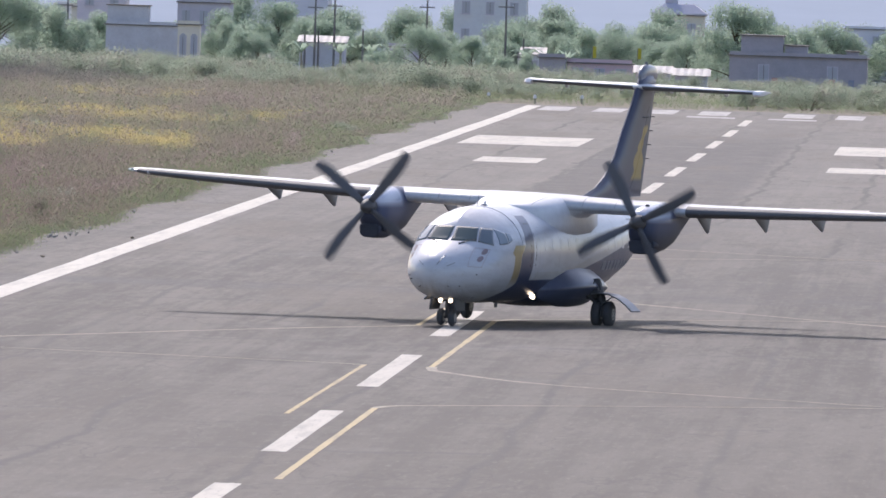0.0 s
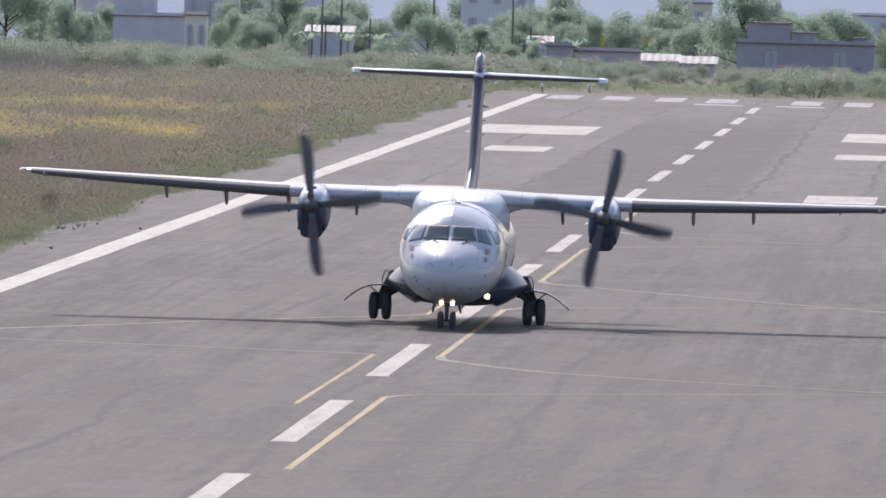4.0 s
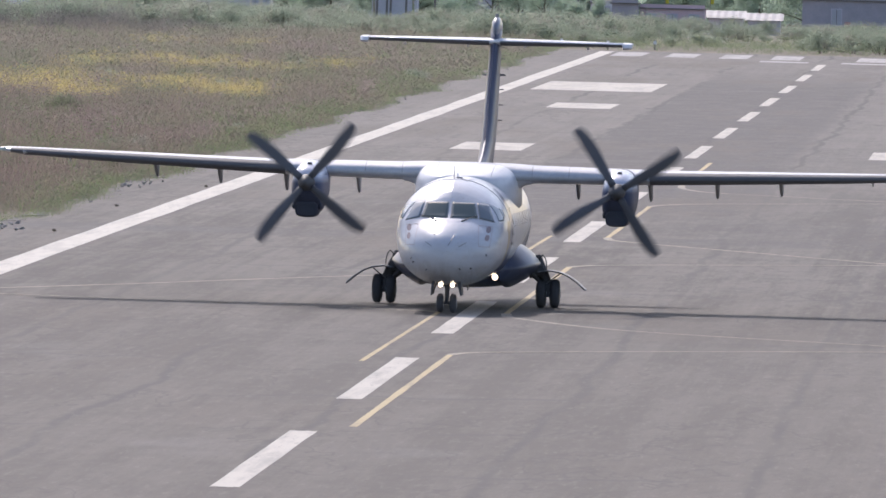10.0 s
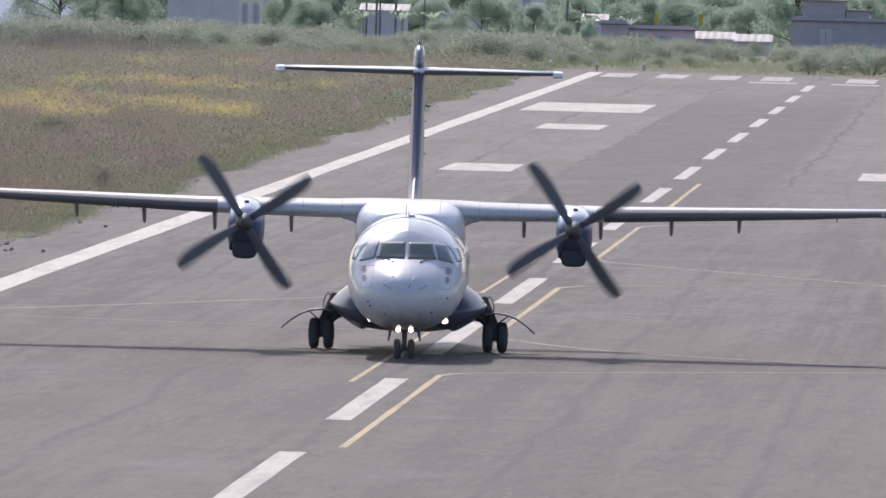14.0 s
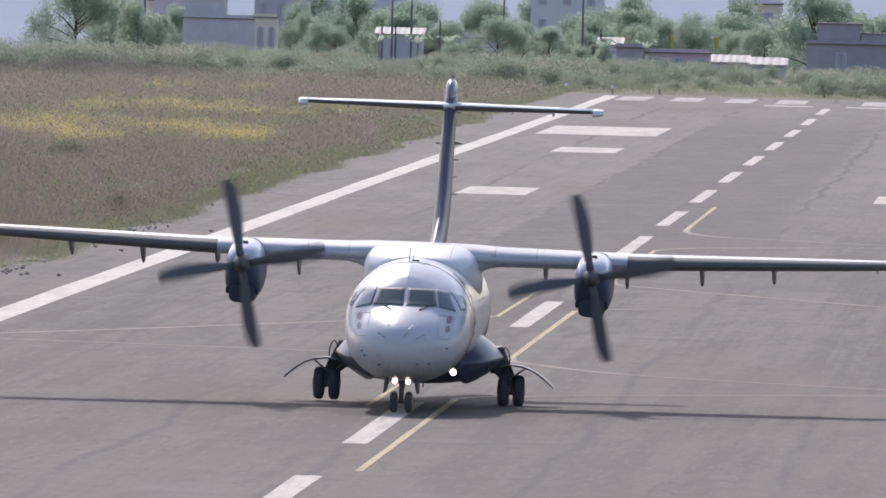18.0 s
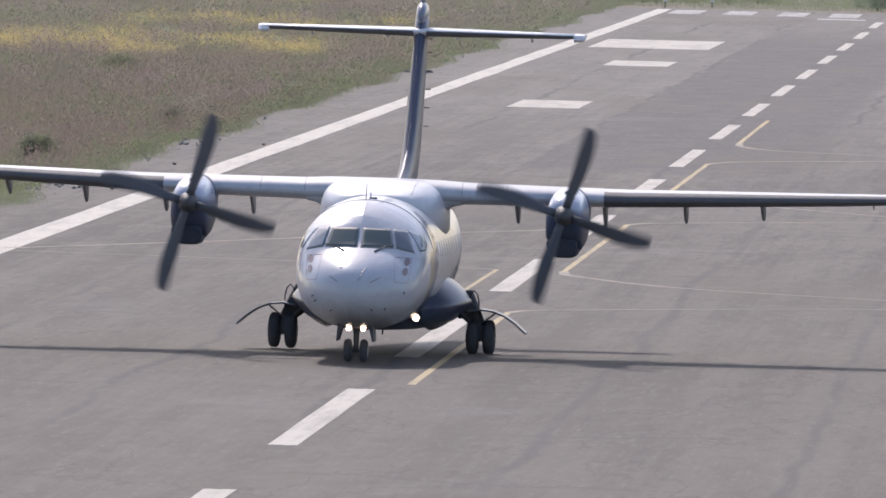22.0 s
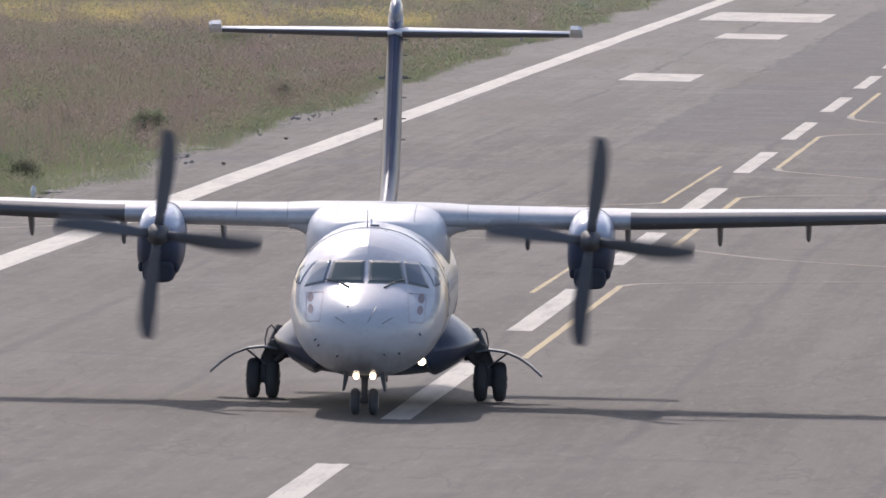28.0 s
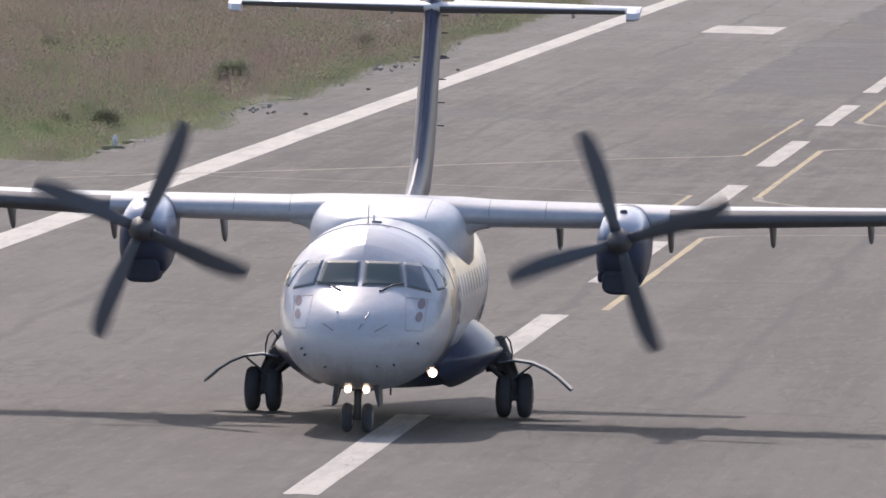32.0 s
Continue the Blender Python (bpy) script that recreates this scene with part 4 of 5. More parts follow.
tail = part("tailplane", loft([fixed_part(airfoil(le, c, t, x, z, 14, -0.005), le, c) for x, le, c, t, z in ([(-w[0], *w[1:]) for w in TAIL_FIXED[:0:-1]] + TAIL_FIXED)]), WHITE, plane, "white T-tail stabiliser", smooth=True)
for s, bm in both(lambda: nose_strip(between(TAIL, 0.14, 3.31, 10), 0.12, 0.006, 0.08, 2.0, -0.005)):
    part("deicing_boot", bm, BOOT, tail, "black rubber de-icing boot", smooth=True)
elevators = []
ELEVATOR_AXIS = Vector((0, 10.36, 6.665))
for s in (-1, 1):
    rings = []
    for x in (0.30, 1.2, 2.2, 3.33):
        _, le, c, t, _ = between(TAIL, x, x, 1)[0]
        y0, y1, h = le + c * HINGE + 0.015 - ELEVATOR_AXIS.y, le + c - ELEVATOR_AXIS.y, t * 0.36
        rings.append([(s * x, y, z) for y, z in ((y0, -h * 0.6), (y0, h * 0.6), (y0 + 0.05, h), (y1, 0.008), (y1, -0.008), (y0 + 0.05, -h))])
    elevator = loft(rings)
    # the balance horn in front of the hinge at the tip
    rings = []
    for x, k in ((3.335, 0.0), (3.49, 0.02), (3.56, 0.12)):
        rings.append([(s * x, y - ELEVATOR_AXIS.y, z - ELEVATOR_AXIS.z) for y, z in ((9.60 + k, 6.63), (9.70 + k, 6.72 - k * 0.1), (10.1, 6.74 - k * 0.2), (10.75, 6.68), (10.75, 6.65), (10.1, 6.58 + k * 0.2), (9.72 + k, 6.57 + k * 0.2))])
    loft(rings, bm=elevator)
    ob = part("elevator", elevator, WHITE, plane, "white elevator with a balance horn at its tip")
    ob.location = ELEVATOR_AXIS
    elevators.append(ob)
    for x in (0.75, 2.4):
        part("hinge_fairing", loft([superring(s * x, y, 6.60, 6.60 - h, w, 2, 10) for y, h, w in ((9.9, 0.02, 0.01), (10.1, 0.10, 0.035), (10.3, 0.10, 0.03), (10.45, 0.02, 0.01))]), WHITE, tail)


# ---- undercarriage ----
SPONSON = [(-2.85, 1.22, 0.80, 0.10, 0.98), (-2.6, 1.38, 0.70, 0.30, 1.02), (-2.1, 1.52, 0.62, 0.52, 1.08), (-1.3, 1.72, 0.52, 0.72, 1.10), (-0.3, 1.76, 0.50, 0.80, 1.10), (0.9, 1.70, 0.52, 0.78, 1.10), (2.0, 1.48, 0.64, 0.55, 1.05), (3.0, 1.3, 0.76, 0.28, 0.95), (3.5, 1.18, 0.86, 0.06, 0.9)]
HULL = [(-2.95, 1.0, 0.68, 0.45), (-2.65, 1.1, 0.60, 0.95), (-2.1, 1.2, 0.53, 1.38), (-1.3, 1.3, 0.49, 1.60), (0.0, 1.3, 0.48, 1.66), (1.0, 1.3, 0.50, 1.60), (2.0, 1.2, 0.58, 1.35), (3.0, 1.05, 0.68, 0.9), (3.6, 0.95, 0.80, 0.3)]
part("belly_fairing", loft([superring(0, y, t, b, hw, 2.1, 40) for y, t, b, hw in HULL]), POD_NAVY, plane, "navy belly fairing between the main wheels", smooth=True)
wheels = []
for s in (-1, 1):
    pod = part("gear_fairing", loft([superring(s * cx, y, t, b, hw, 1.28, 30) for y, t, b, hw, cx in SPONSON]), POD_NAVY, plane, "navy main-gear fairing on the belly", smooth=True)
    part("taxi_light", tube([(s * 0.90, -3.02, 0.82), (s * 0.90, -2.965, 0.82)], [0.066, 0.074] if s > 0 else [0.05, 0.058], 14), LAMP, pod, "glowing landing light")
    part("light_rim", tube([(s * 0.90, -2.97, 0.82), (s * 0.90, -2.88, 0.83)], [0.08, 0.085], 14), DARK, pod)
    # trailing-arm leg
    leg = tube([(s * 1.72, 0.25, 1.25), (s * 1.86, 0.15, 1.0), (s * 2.05, 0.05, 0.66), (s * 2.10, 0.0, 0.37)], [0.19, 0.17, 0.13, 0.10], 12)
    tube([(s * 1.83, 0.0, 0.37), (s * 2.37, 0.0, 0.37)], 0.05, 10, leg)
    tube([(s * 1.55, -0.35, 1.0), (s * 2.02, -0.05, 0.55)], 0.045, 8, leg)
    tube([(s * 1.5, 0.45, 0.95), (s * 2.06, 0.1, 0.5)], 0.05, 8, leg)
    tube([(s * 1.62, -0.1, 0.78), (s * 1.98, 0.0, 0.82)], 0.035, 8, leg)
    box(*sorted((s * 2.0, s * 2.2)), -0.12, 0.12, 0.28, 0.62, leg, 0.03)
    box(*sorted((s * 1.66, s * 2.0)), -0.2, 0.3, 0.84, 1.08, leg, 0.04)
    leg = part("main_gear_leg", leg, DARK, plane, "dark main landing-gear leg")
    hose = [(s * x, -0.3, z) for x, z in ((2.05, 0.80), (2.06, 1.10), (2.02, 1.28), (1.95, 1.36), (1.88, 1.28), (1.84, 1.10))]
    part("brake_hose", tube(hose, 0.016, 6), RUBBER, leg, "black looped brake hose")
    prof = [(1.84, 0.90), (2.10, 0.94), (2.38, 0.905), (2.62, 0.81), (2.84, 0.665), (3.06, 0.47)]
    rings = [[(s * x, y, z) for y, z in ((-0.42, z + 0.0), (0.42, z), (0.42, z + 0.03), (-0.42, z + 0.035))] for x, z in prof]
    part("gear_door", loft(rings), NAVY, leg, "curved navy gear door", smooth=False)
    part("gear_door_edge", tube([(s * x, -0.43, z + 0.02) for x, z in prof], 0.022, 6), METAL, leg)
    part("door_rod", tube([(s * 2.05, -0.1, 0.62), (s * 2.4, -0.05, 0.89)], 0.02, 6), METAL, leg)
    for x in (-0.175, 0.175):
        cx = s * 2.10 + x
        w = part("main_wheel", disc_x(-0.125, 0.125, 0.37, 0, 0, soft=0.06), RUBBER, plane, "black main wheel tyre, its colour lifted for haze", smooth=True)
        w.location = (cx, 0, 0.37)
        rim = disc_x(-0.13, 0.13, 0.19, 0, 0, sides=20, soft=0.02)
        for k in range(6):
            a = k * math.pi / 3
            box(-0.145, 0.145, 0.10 * math.cos(a) - 0.025, 0.10 * math.cos(a) + 0.025, 0.10 * math.sin(a) - 0.025, 0.10 * math.sin(a) + 0.025, rim)
        part("wheel_rim", rim, METAL, w)
        wheels.append((w, (cx, 0, 0.37), 0.37))
leg = tube([(0, -8.0, 0.85), (0, -8.05, 0.55), (0, -8.07, 0.26)], [0.075, 0.06, 0.05], 12)
tube([(-0.22, -8.07, 0.26), (0.22, -8.07, 0.26)], 0.035, 8, leg)
tube([(0, -7.65, 0.8), (0, -8.03, 0.48)], 0.035, 8, leg)
tube([(-0.2, -8.17, 0.72), (0.2, -8.17, 0.72)], 0.025, 8, leg)
leg = part("nose_gear_leg", leg, DARK, plane, "dark nose landing-gear leg")
for s in (-1, 1):
    part("landing_light", tube([(s * 0.15, -8.29, 0.72), (s * 0.15, -8.21, 0.72)], [0.056, 0.056], 14), LAMP, leg, "glowing landing light")
    part("light_housing", tube([(s * 0.15, -8.25, 0.72), (s * 0.15, -8.07, 0.72)], [0.066, 0.06], 14), DARK, leg)
    part("nose_gear_door", loft([[(s * x, y, z) for x, y in ((0.28 + d - k, -8.5), (0.33 + d, -8.5), (0.33 + d, -7.65), (0.28 + d - k, -7.65))] for z, d, k in ((0.82, 0.03, 0.04), (0.6, 0.05, 0.01), (0.46, 0.06, -0.02))]), DARK, leg, "dark nose-gear door")
    w = part("nose_wheel", disc_x(-0.085, 0.085, 0.24, 0, 0, soft=0.045), RUBBER, plane, "black nose wheel tyre, its colour lifted for haze", smooth=True)
    w.location = (s * 0.165, -8.07, 0.26)
    part("wheel_rim", disc_x(-0.09, 0.09, 0.14, 0, 0, sides=18, soft=0.015), METAL, w)
    wheels.append((w, (s * 0.165, -8.07, 0.26), 0.24))


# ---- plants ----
# grass and weed colours are raised and blued to take in haze
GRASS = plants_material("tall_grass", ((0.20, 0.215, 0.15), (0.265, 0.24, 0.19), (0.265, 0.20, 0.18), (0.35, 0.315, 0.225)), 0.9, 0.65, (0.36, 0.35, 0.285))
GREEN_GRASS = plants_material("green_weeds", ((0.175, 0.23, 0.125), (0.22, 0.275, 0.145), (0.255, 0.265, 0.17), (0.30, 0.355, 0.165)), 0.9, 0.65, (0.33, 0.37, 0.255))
CROP = plants_material("ripe_crop", ((0.62, 0.52, 0.22), (0.68, 0.56, 0.24), (0.50, 0.46, 0.25), (0.58, 0.50, 0.24)), 0.9, 0.6)
# tree and bush leaves are paled, distance haze being put into their colour
LEAVES = plants_material("haze_paled_leaves", ((0.37, 0.47, 0.38), (0.40, 0.50, 0.39), (0.43, 0.50, 0.41), (0.40, 0.51, 0.38)), 0.95, 0.65)
BUSH_LEAVES = plants_material("haze_paled_bush_leaves", ((0.34, 0.40, 0.31), (0.38, 0.43, 0.33), (0.40, 0.39, 0.33), (0.35, 0.42, 0.31)), 0.95, 0.65)
SEED_HEADS = plants_material("seed_heads", ((0.35, 0.285, 0.25), (0.32, 0.255, 0.24), (0.39, 0.33, 0.275), (0.29, 0.24, 0.23)), 0.9, 0.65, (0.42, 0.38, 0.335))
DRY_STALKS = plants_material("dry_stalks", ((0.21, 0.21, 0.20), (0.25, 0.23, 0.21), (0.21, 0.22, 0.20), (0.27, 0.26, 0.23)), 0.9, 0.5)
BARK = speckled("bark", (0.12, 0.09, 0.065), (0.07, 0.055, 0.04), 0.95, 2.0, (1, 1, 0.3), 0.5)


def tufts(name, spots, material, height, spread, blades, label, category="grass", leafy=0.9, size=1.0):
    """Many small plants in one mesh: a share of upright blades, the rest short leaves at all heights."""
    rng = np.random.default_rng(len(spots))
    n = len(spots) * blades
    base = np.repeat(np.array(spots), blades, 0)
    tall = np.repeat(np.array([height(x, y) for x, y, _ in spots]) * rng.uniform(0.6, 1.2, len(spots)), blades) * rng.uniform(0.6, 1.1, n)
    a = rng.uniform(0, 2 * math.pi, n)
    leaf = rng.random(n) < leafy
    fine = np.clip(base[:, 1] / 1050, 0.42, 0.9) * size
    root = base + np.stack([rng.normal(0, spread, n), rng.normal(0, spread * 2, n), np.where(leaf, tall * rng.uniform(0.05, 0.9, n), 0)], 1)
    long = np.where(leaf, rng.uniform(0.05, 0.13, n) * fine, tall)
    lean = np.stack([np.cos(a), np.sin(a), 0 * a], 1) * (long * np.where(leaf, rng.uniform(0.6, 1.8, n), rng.uniform(0.1, 0.45, n)))[:, None]
    side = np.stack([np.cos(a * 7), np.sin(a * 7) * 0.6, 0 * a], 1) * (np.where(leaf, rng.uniform(0.020, 0.044, n), rng.uniform(0.006, 0.015, n)) * fine)[:, None]
    up = np.stack([0 * a, 0 * a, long * np.where(leaf, 0.75, 1.0)], 1)
    v = np.stack([root - side, root + side + lean * 0.15 + up * 0.2, root + lean + up], 1).reshape(-1, 3)
    i = np.arange(n)[:, None] * 3
    me = bpy.data.meshes.new(name)
    me.from_pydata(v.tolist(), [], (i + np.arange(3)).tolist())
    me.materials.append(material)
    return tagged(new(name, me), label, category, kind="stuff")


def field(count, x0, x1, y0, y1, keep=lambda x, y: True, seed=1):
    rng = random.Random(seed)
    out = []
    while len(out) < count:
        y = rng.uniform(y0, y1)
        x = rng.uniform(x0, x1)
        if keep(x, y) and rng.random() < (y0 / y) ** 1.6:
            out.append((x, y, ground_z(y) - 0.06))
    return out


def wave(x, y, k=0.0):
    return noise.noise(Vector((x * 0.09 + k, y * 0.016, k * 1.7)))


def clumped(x, y, k):
    """Plants stand in clumps about a metre wide."""
    return max(0.25, 1 + 0.9 * wave(x * 9, y * 9, k) + 0.7 * wave(x * 21, y * 21, k + 3))


def seen_strip(x, y):
    return x > 13 - 0.090 * y


def edge_x(y):
    return -17.7 + 0.4 * math.sin(y * 0.11) + 0.9 * noise.noise(Vector((0, y * 0.05, 3)))


def in_crop(x, y):
    a = 752 + 14 * wave(x * 3, y, 2) < y < 818 + 40 * wave(x * 2, y, 9) and x < -22.0 - (y - 750) * 0.03 and wave(x * 5, y * 5, 3) > -0.22
    b = 852 < y < 908 and -39 < x < -23.5 and wave(x * 4, y * 4, 4) > -0.12
    c = 955 < y < 990 and -42 < x < -33 and wave(x * 4, y * 4, 6) > -0.1
    return a or b or c


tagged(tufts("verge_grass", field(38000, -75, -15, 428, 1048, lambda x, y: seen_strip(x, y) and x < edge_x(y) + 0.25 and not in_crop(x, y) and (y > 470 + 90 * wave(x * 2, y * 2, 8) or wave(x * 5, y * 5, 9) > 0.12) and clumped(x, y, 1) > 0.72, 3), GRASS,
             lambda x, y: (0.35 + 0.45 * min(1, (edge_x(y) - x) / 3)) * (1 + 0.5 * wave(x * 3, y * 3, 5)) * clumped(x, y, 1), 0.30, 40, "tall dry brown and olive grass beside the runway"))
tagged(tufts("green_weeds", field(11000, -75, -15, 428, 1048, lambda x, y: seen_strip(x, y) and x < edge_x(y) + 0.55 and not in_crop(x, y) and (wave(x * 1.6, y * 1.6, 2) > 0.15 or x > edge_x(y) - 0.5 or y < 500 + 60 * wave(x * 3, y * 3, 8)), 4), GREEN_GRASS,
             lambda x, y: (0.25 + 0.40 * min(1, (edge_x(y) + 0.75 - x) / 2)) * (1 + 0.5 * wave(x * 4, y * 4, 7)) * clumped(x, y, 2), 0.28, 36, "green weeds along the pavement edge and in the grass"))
RED_WEED = plants_material("reddish_weeds", ((0.28, 0.215, 0.205), (0.26, 0.20, 0.19), (0.31, 0.25, 0.225), (0.235, 0.185, 0.175)), 0.9, 0.6, (0.37, 0.325, 0.295))
tagged(tufts("reddish_weeds", field(11000, -75, -18, 440, 1040, lambda x, y: seen_strip(x, y) and x < edge_x(y) - 2 and not in_crop(x, y) and wave(x * 1.5, y * 1.5, 12) + 0.3 * math.exp(-((y - 610) / 120) ** 2) > 0.12, 8), RED_WEED,
             lambda x, y: 0.75 * (1 + 0.6 * wave(x * 4, y * 4, 5)) * clumped(x, y, 5), 0.28, 30, "brown-red seeding weeds standing in the grass"))
tagged(tufts("tall_weeds", field(1700, -75, -18, 432, 1045, lambda x, y: seen_strip(x, y) and x < edge_x(y) - 0.6 and wave(x * 3, y * 3, 15) > 0.02, 9), GREEN_GRASS, lambda x, y: 0.9 * (1 + 0.6 * wave(x * 6, y * 6, 2)), 0.13, 34, "scattered tall green weeds", leafy=0.96, size=1.5))
tagged(tufts("seed_stalks", field(3200, -75, -18, 445, 1045, lambda x, y: seen_strip(x, y) and x < edge_x(y) - 1.0 and wave(x * 4, y * 4, 25) > 0.05, 19), SEED_HEADS, lambda x, y: 0.95 * (1 + 0.5 * wave(x * 7, y * 7, 3)), 0.16, 34, "feathery dry seed stalks standing above the grass", leafy=0.92, size=1.4))
tagged(tufts("ripe_crop", field(7500, -75, -20, 735, 1048, lambda x, y: seen_strip(x, y) and in_crop(x, y), 5), CROP, lambda x, y: 0.75 * (1 + 0.25 * wave(x * 4, y * 4, 1)), 0.5, 20, "ripe golden crop standing in a field"))
tagged(tufts("dry_thicket", field(2600, -62, -40.5, 1012, 1075, lambda x, y: wave(x * 3, y, 21) + (-44.5 - x) * 0.05 > -0.1, 31), DRY_STALKS, lambda x, y: max(0.6, min(1.6, 0.7 + (-41 - x) * 0.16)) * (1 + 0.5 * wave(x * 5, y * 5, 4)) * clumped(x, y, 6), 0.35, 60, "tall dry brown stalks and scrub behind the field", "scrub", 0.94))
tagged(tufts("end_grass", field(9000, -75, 30, 1022, 1110, lambda x, y: x < 16 and x > 8 - 0.075 * y, 6), GREEN_GRASS, lambda x, y: 0.55 + 0.5 * max(0, wave(x * 2, y * 2, 3)) + (y - 1022) * 0.004, 0.4, 7, "rough grass behind the end of the runway"))
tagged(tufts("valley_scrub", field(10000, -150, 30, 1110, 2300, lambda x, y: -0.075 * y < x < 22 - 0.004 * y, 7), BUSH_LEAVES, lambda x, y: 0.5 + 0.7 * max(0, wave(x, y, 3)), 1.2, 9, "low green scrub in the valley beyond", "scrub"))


def clump(name, parent, points, size, material, seed, label=""):
    """A crown: many small leaf plates round the points."""
    rng = np.random.default_rng(seed)
    pts = np.array(points)
    n = len(pts)
    a = rng.normal(0, 1, (n, 3))
    a /= np.linalg.norm(a, axis=1)[:, None]
    b = np.cross(a, rng.normal(0, 1, (n, 3)))
    b /= np.linalg.norm(b, axis=1)[:, None]
    c = np.cross(a, b)
    s = (size * rng.uniform(0.5, 1.2, n))[:, None]
    v = np.stack([pts - b * s * 0.8 - c * s * 0.5, pts + b * s, pts - b * s * 0.5 + c * s * 0.7], 1).reshape(-1, 3)
    i = np.arange(n)[:, None] * 3
    ob = sheet(name, v.tolist(), (i + np.arange(3)).tolist(), material, parent)
    return tagged(ob, label, kind="stuff")


def tree(seed, tall=7.0, wide=5.0, bare=0.25):
    rng = random.Random(seed)
    ob = empty("tree")
    trunk = tube([(0, 0, -0.4), (rng.uniform(-0.1, 0.1), 0, tall * 0.25), (rng.uniform(-0.3, 0.3), 0.1, tall * 0.55), (rng.uniform(-0.4, 0.4), 0, tall * 0.85)], [0.22, 0.17, 0.11, 0.03], 8)
    pts = []
    for k in range(17):
        a, z = k * 2.4 + rng.uniform(-0.4, 0.4), tall * rng.uniform(bare + 0.05, 0.9)
        reach = wide / 2 * rng.uniform(0.55, 1.0) * math.sin(min(1.0, (z / tall - bare) / (1 - bare) + 0.25) * math.pi * 0.9)
        tip = Vector((math.cos(a) * reach, math.sin(a) * reach, z + rng.uniform(0.2, 0.9)))
        tube([(0, 0, z * 0.75), tip * 0.5 + Vector((0, 0, z * 0.42)), tip], [0.08, 0.05, 0.02], 6, trunk)
        r = wide * rng.uniform(0.14, 0.24)
        for _ in range(880):
            d = Vector((rng.gauss(0, 1), rng.gauss(0, 1), rng.gauss(0, 0.75))).normalized() * r * rng.uniform(0.45, 1.05)
            pts.append(tuple(tip + d))
    part("trunk", trunk, BARK, ob)
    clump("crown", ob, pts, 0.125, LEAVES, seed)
    return tagged(ob, "leafy green tree far off, leaves paled for haze", "tree", "trees beyond the runway")


def bush(seed, tall=1.8, wide=2.8, name="bush", leaves=None):
    rng = random.Random(seed)
    ob = empty(name)
    stems, pts = bmesh.new(), []
    for k in range(9):
        a = rng.uniform(0, 6.3)
        tip = Vector((math.cos(a) * wide * 0.62 * rng.random(), math.sin(a) * wide * 0.62 * rng.random(), tall * rng.uniform(0.3, 0.95)))
        if name == "bush" or k == 0:
            tube([(tip.x * 0.2, tip.y * 0.2, -0.2), tip * 0.6, tip], [0.035, 0.025, 0.01], 5, stems)
        for _ in range(600):
            pts.append(tuple(tip + Vector((rng.gauss(0, 1) * wide * 0.17, rng.gauss(0, 1) * wide * 0.17, abs(rng.gauss(0, 1)) * tall * 0.22 - tall * 0.22))))
    part("woody_base" if name == "bush" else "stem", stems, BARK, ob)
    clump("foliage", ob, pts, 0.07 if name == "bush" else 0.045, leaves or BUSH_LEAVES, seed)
    if name == "bush":
        return tagged(ob, "low green bush in dry grass", "bush", "bushes behind the grass")
    return tagged(ob, "dark leafy weed standing out of the dry grass", "weed", "weeds in the grass")


def palm(seed):
    rng = random.Random(seed)
    ob = empty("banana_plant")
    part("stem", tube([(0, 0, -0.3), (0.05, 0, 1.6), (0.1, 0, 2.6)], [0.16, 0.13, 0.08], 8), BUSH_LEAVES, ob)
    for k in range(9):
        a, lift = k * 2.4, rng.uniform(0.5, 1.2)
        rows = []
        for j in range(6):
            u = j / 5
            c = Vector((math.cos(a), math.sin(a), 0)) * 1.7 * u + Vector((0.1, 0, 2.5 + lift * math.sin(u * 2.4)))
            w = 0.30 * math.sin(math.pi * (0.12 + 0.86 * u))
            q = Vector((-math.sin(a), math.cos(a), 0)) * w
            rows.append([c - q, c + Vector((0, 0, -0.05)), c + q])
        part("leaf", loft(rows, closed=False), LEAVES, ob)
    return tagged(ob, "broad-leaved banana plant among the bushes", "plant", "banana plants")


rng = random.Random(11)
TREES = [tree(s, 7.0, 6.4 + 0.6 * s, 0.08) for s in (1, 2, 3)]
spots = []
# x range, y, how many, height range
for x0, x1, y, n, h0, h1 in ((-40, -28, 1950, 5, 6.0, 7.6), (-27, -17, 1930, 4, 4.8, 7.0), (-75, -69, 1830, 2, 4.6, 5.6), (-48, -36, 1690, 6, 4.0, 5.8), (-89, -82, 1690, 4, 5.6, 8.2), (-14, -9, 1760, 2, 7.6, 8.8),
                              (-43, -40, 1500, 2, 2.4, 3.2), (-94, -85, 1850, 4, 4, 6), (-62, -55, 1900, 3, 3.8, 5.2), (-36, -31, 1650, 2, 2.6, 3.4), (-105, -85, 2050, 5, 5, 8), (-60, -40, 2080, 6, 5, 8), (-30, 5, 2120, 9, 6, 9), (-66, -58, 1640, 3, 3, 4.4), (3, 12, 1700, 3, 5, 7), (-120, -60, 2240, 12, 6, 10), (-60, 0, 2300, 12, 7, 10), (-100, -50, 1960, 8, 5, 7), (-50, -5, 1860, 7, 4, 6)):
    for _ in range(n):
        spots.append((rng.uniform(x0, x1), y + rng.uniform(-25, 25), rng.uniform(h0, h1)))
for i, (x, y, h) in enumerate(spots):
    src = TREES[i % 3]
    src.scale = (h / 7.0 * rng.uniform(0.85, 1.1),) * 2 + (h / 7.0,)
    m = pose(x, y, ground_z(y) - 0.1, 0, 0, rng.uniform(0, 360))
    if i < 3:
        sc = src.scale.copy()
        src.matrix_basis = m @ Matrix.Diagonal((*sc, 1))
    else:
        copy_thing(src, m)
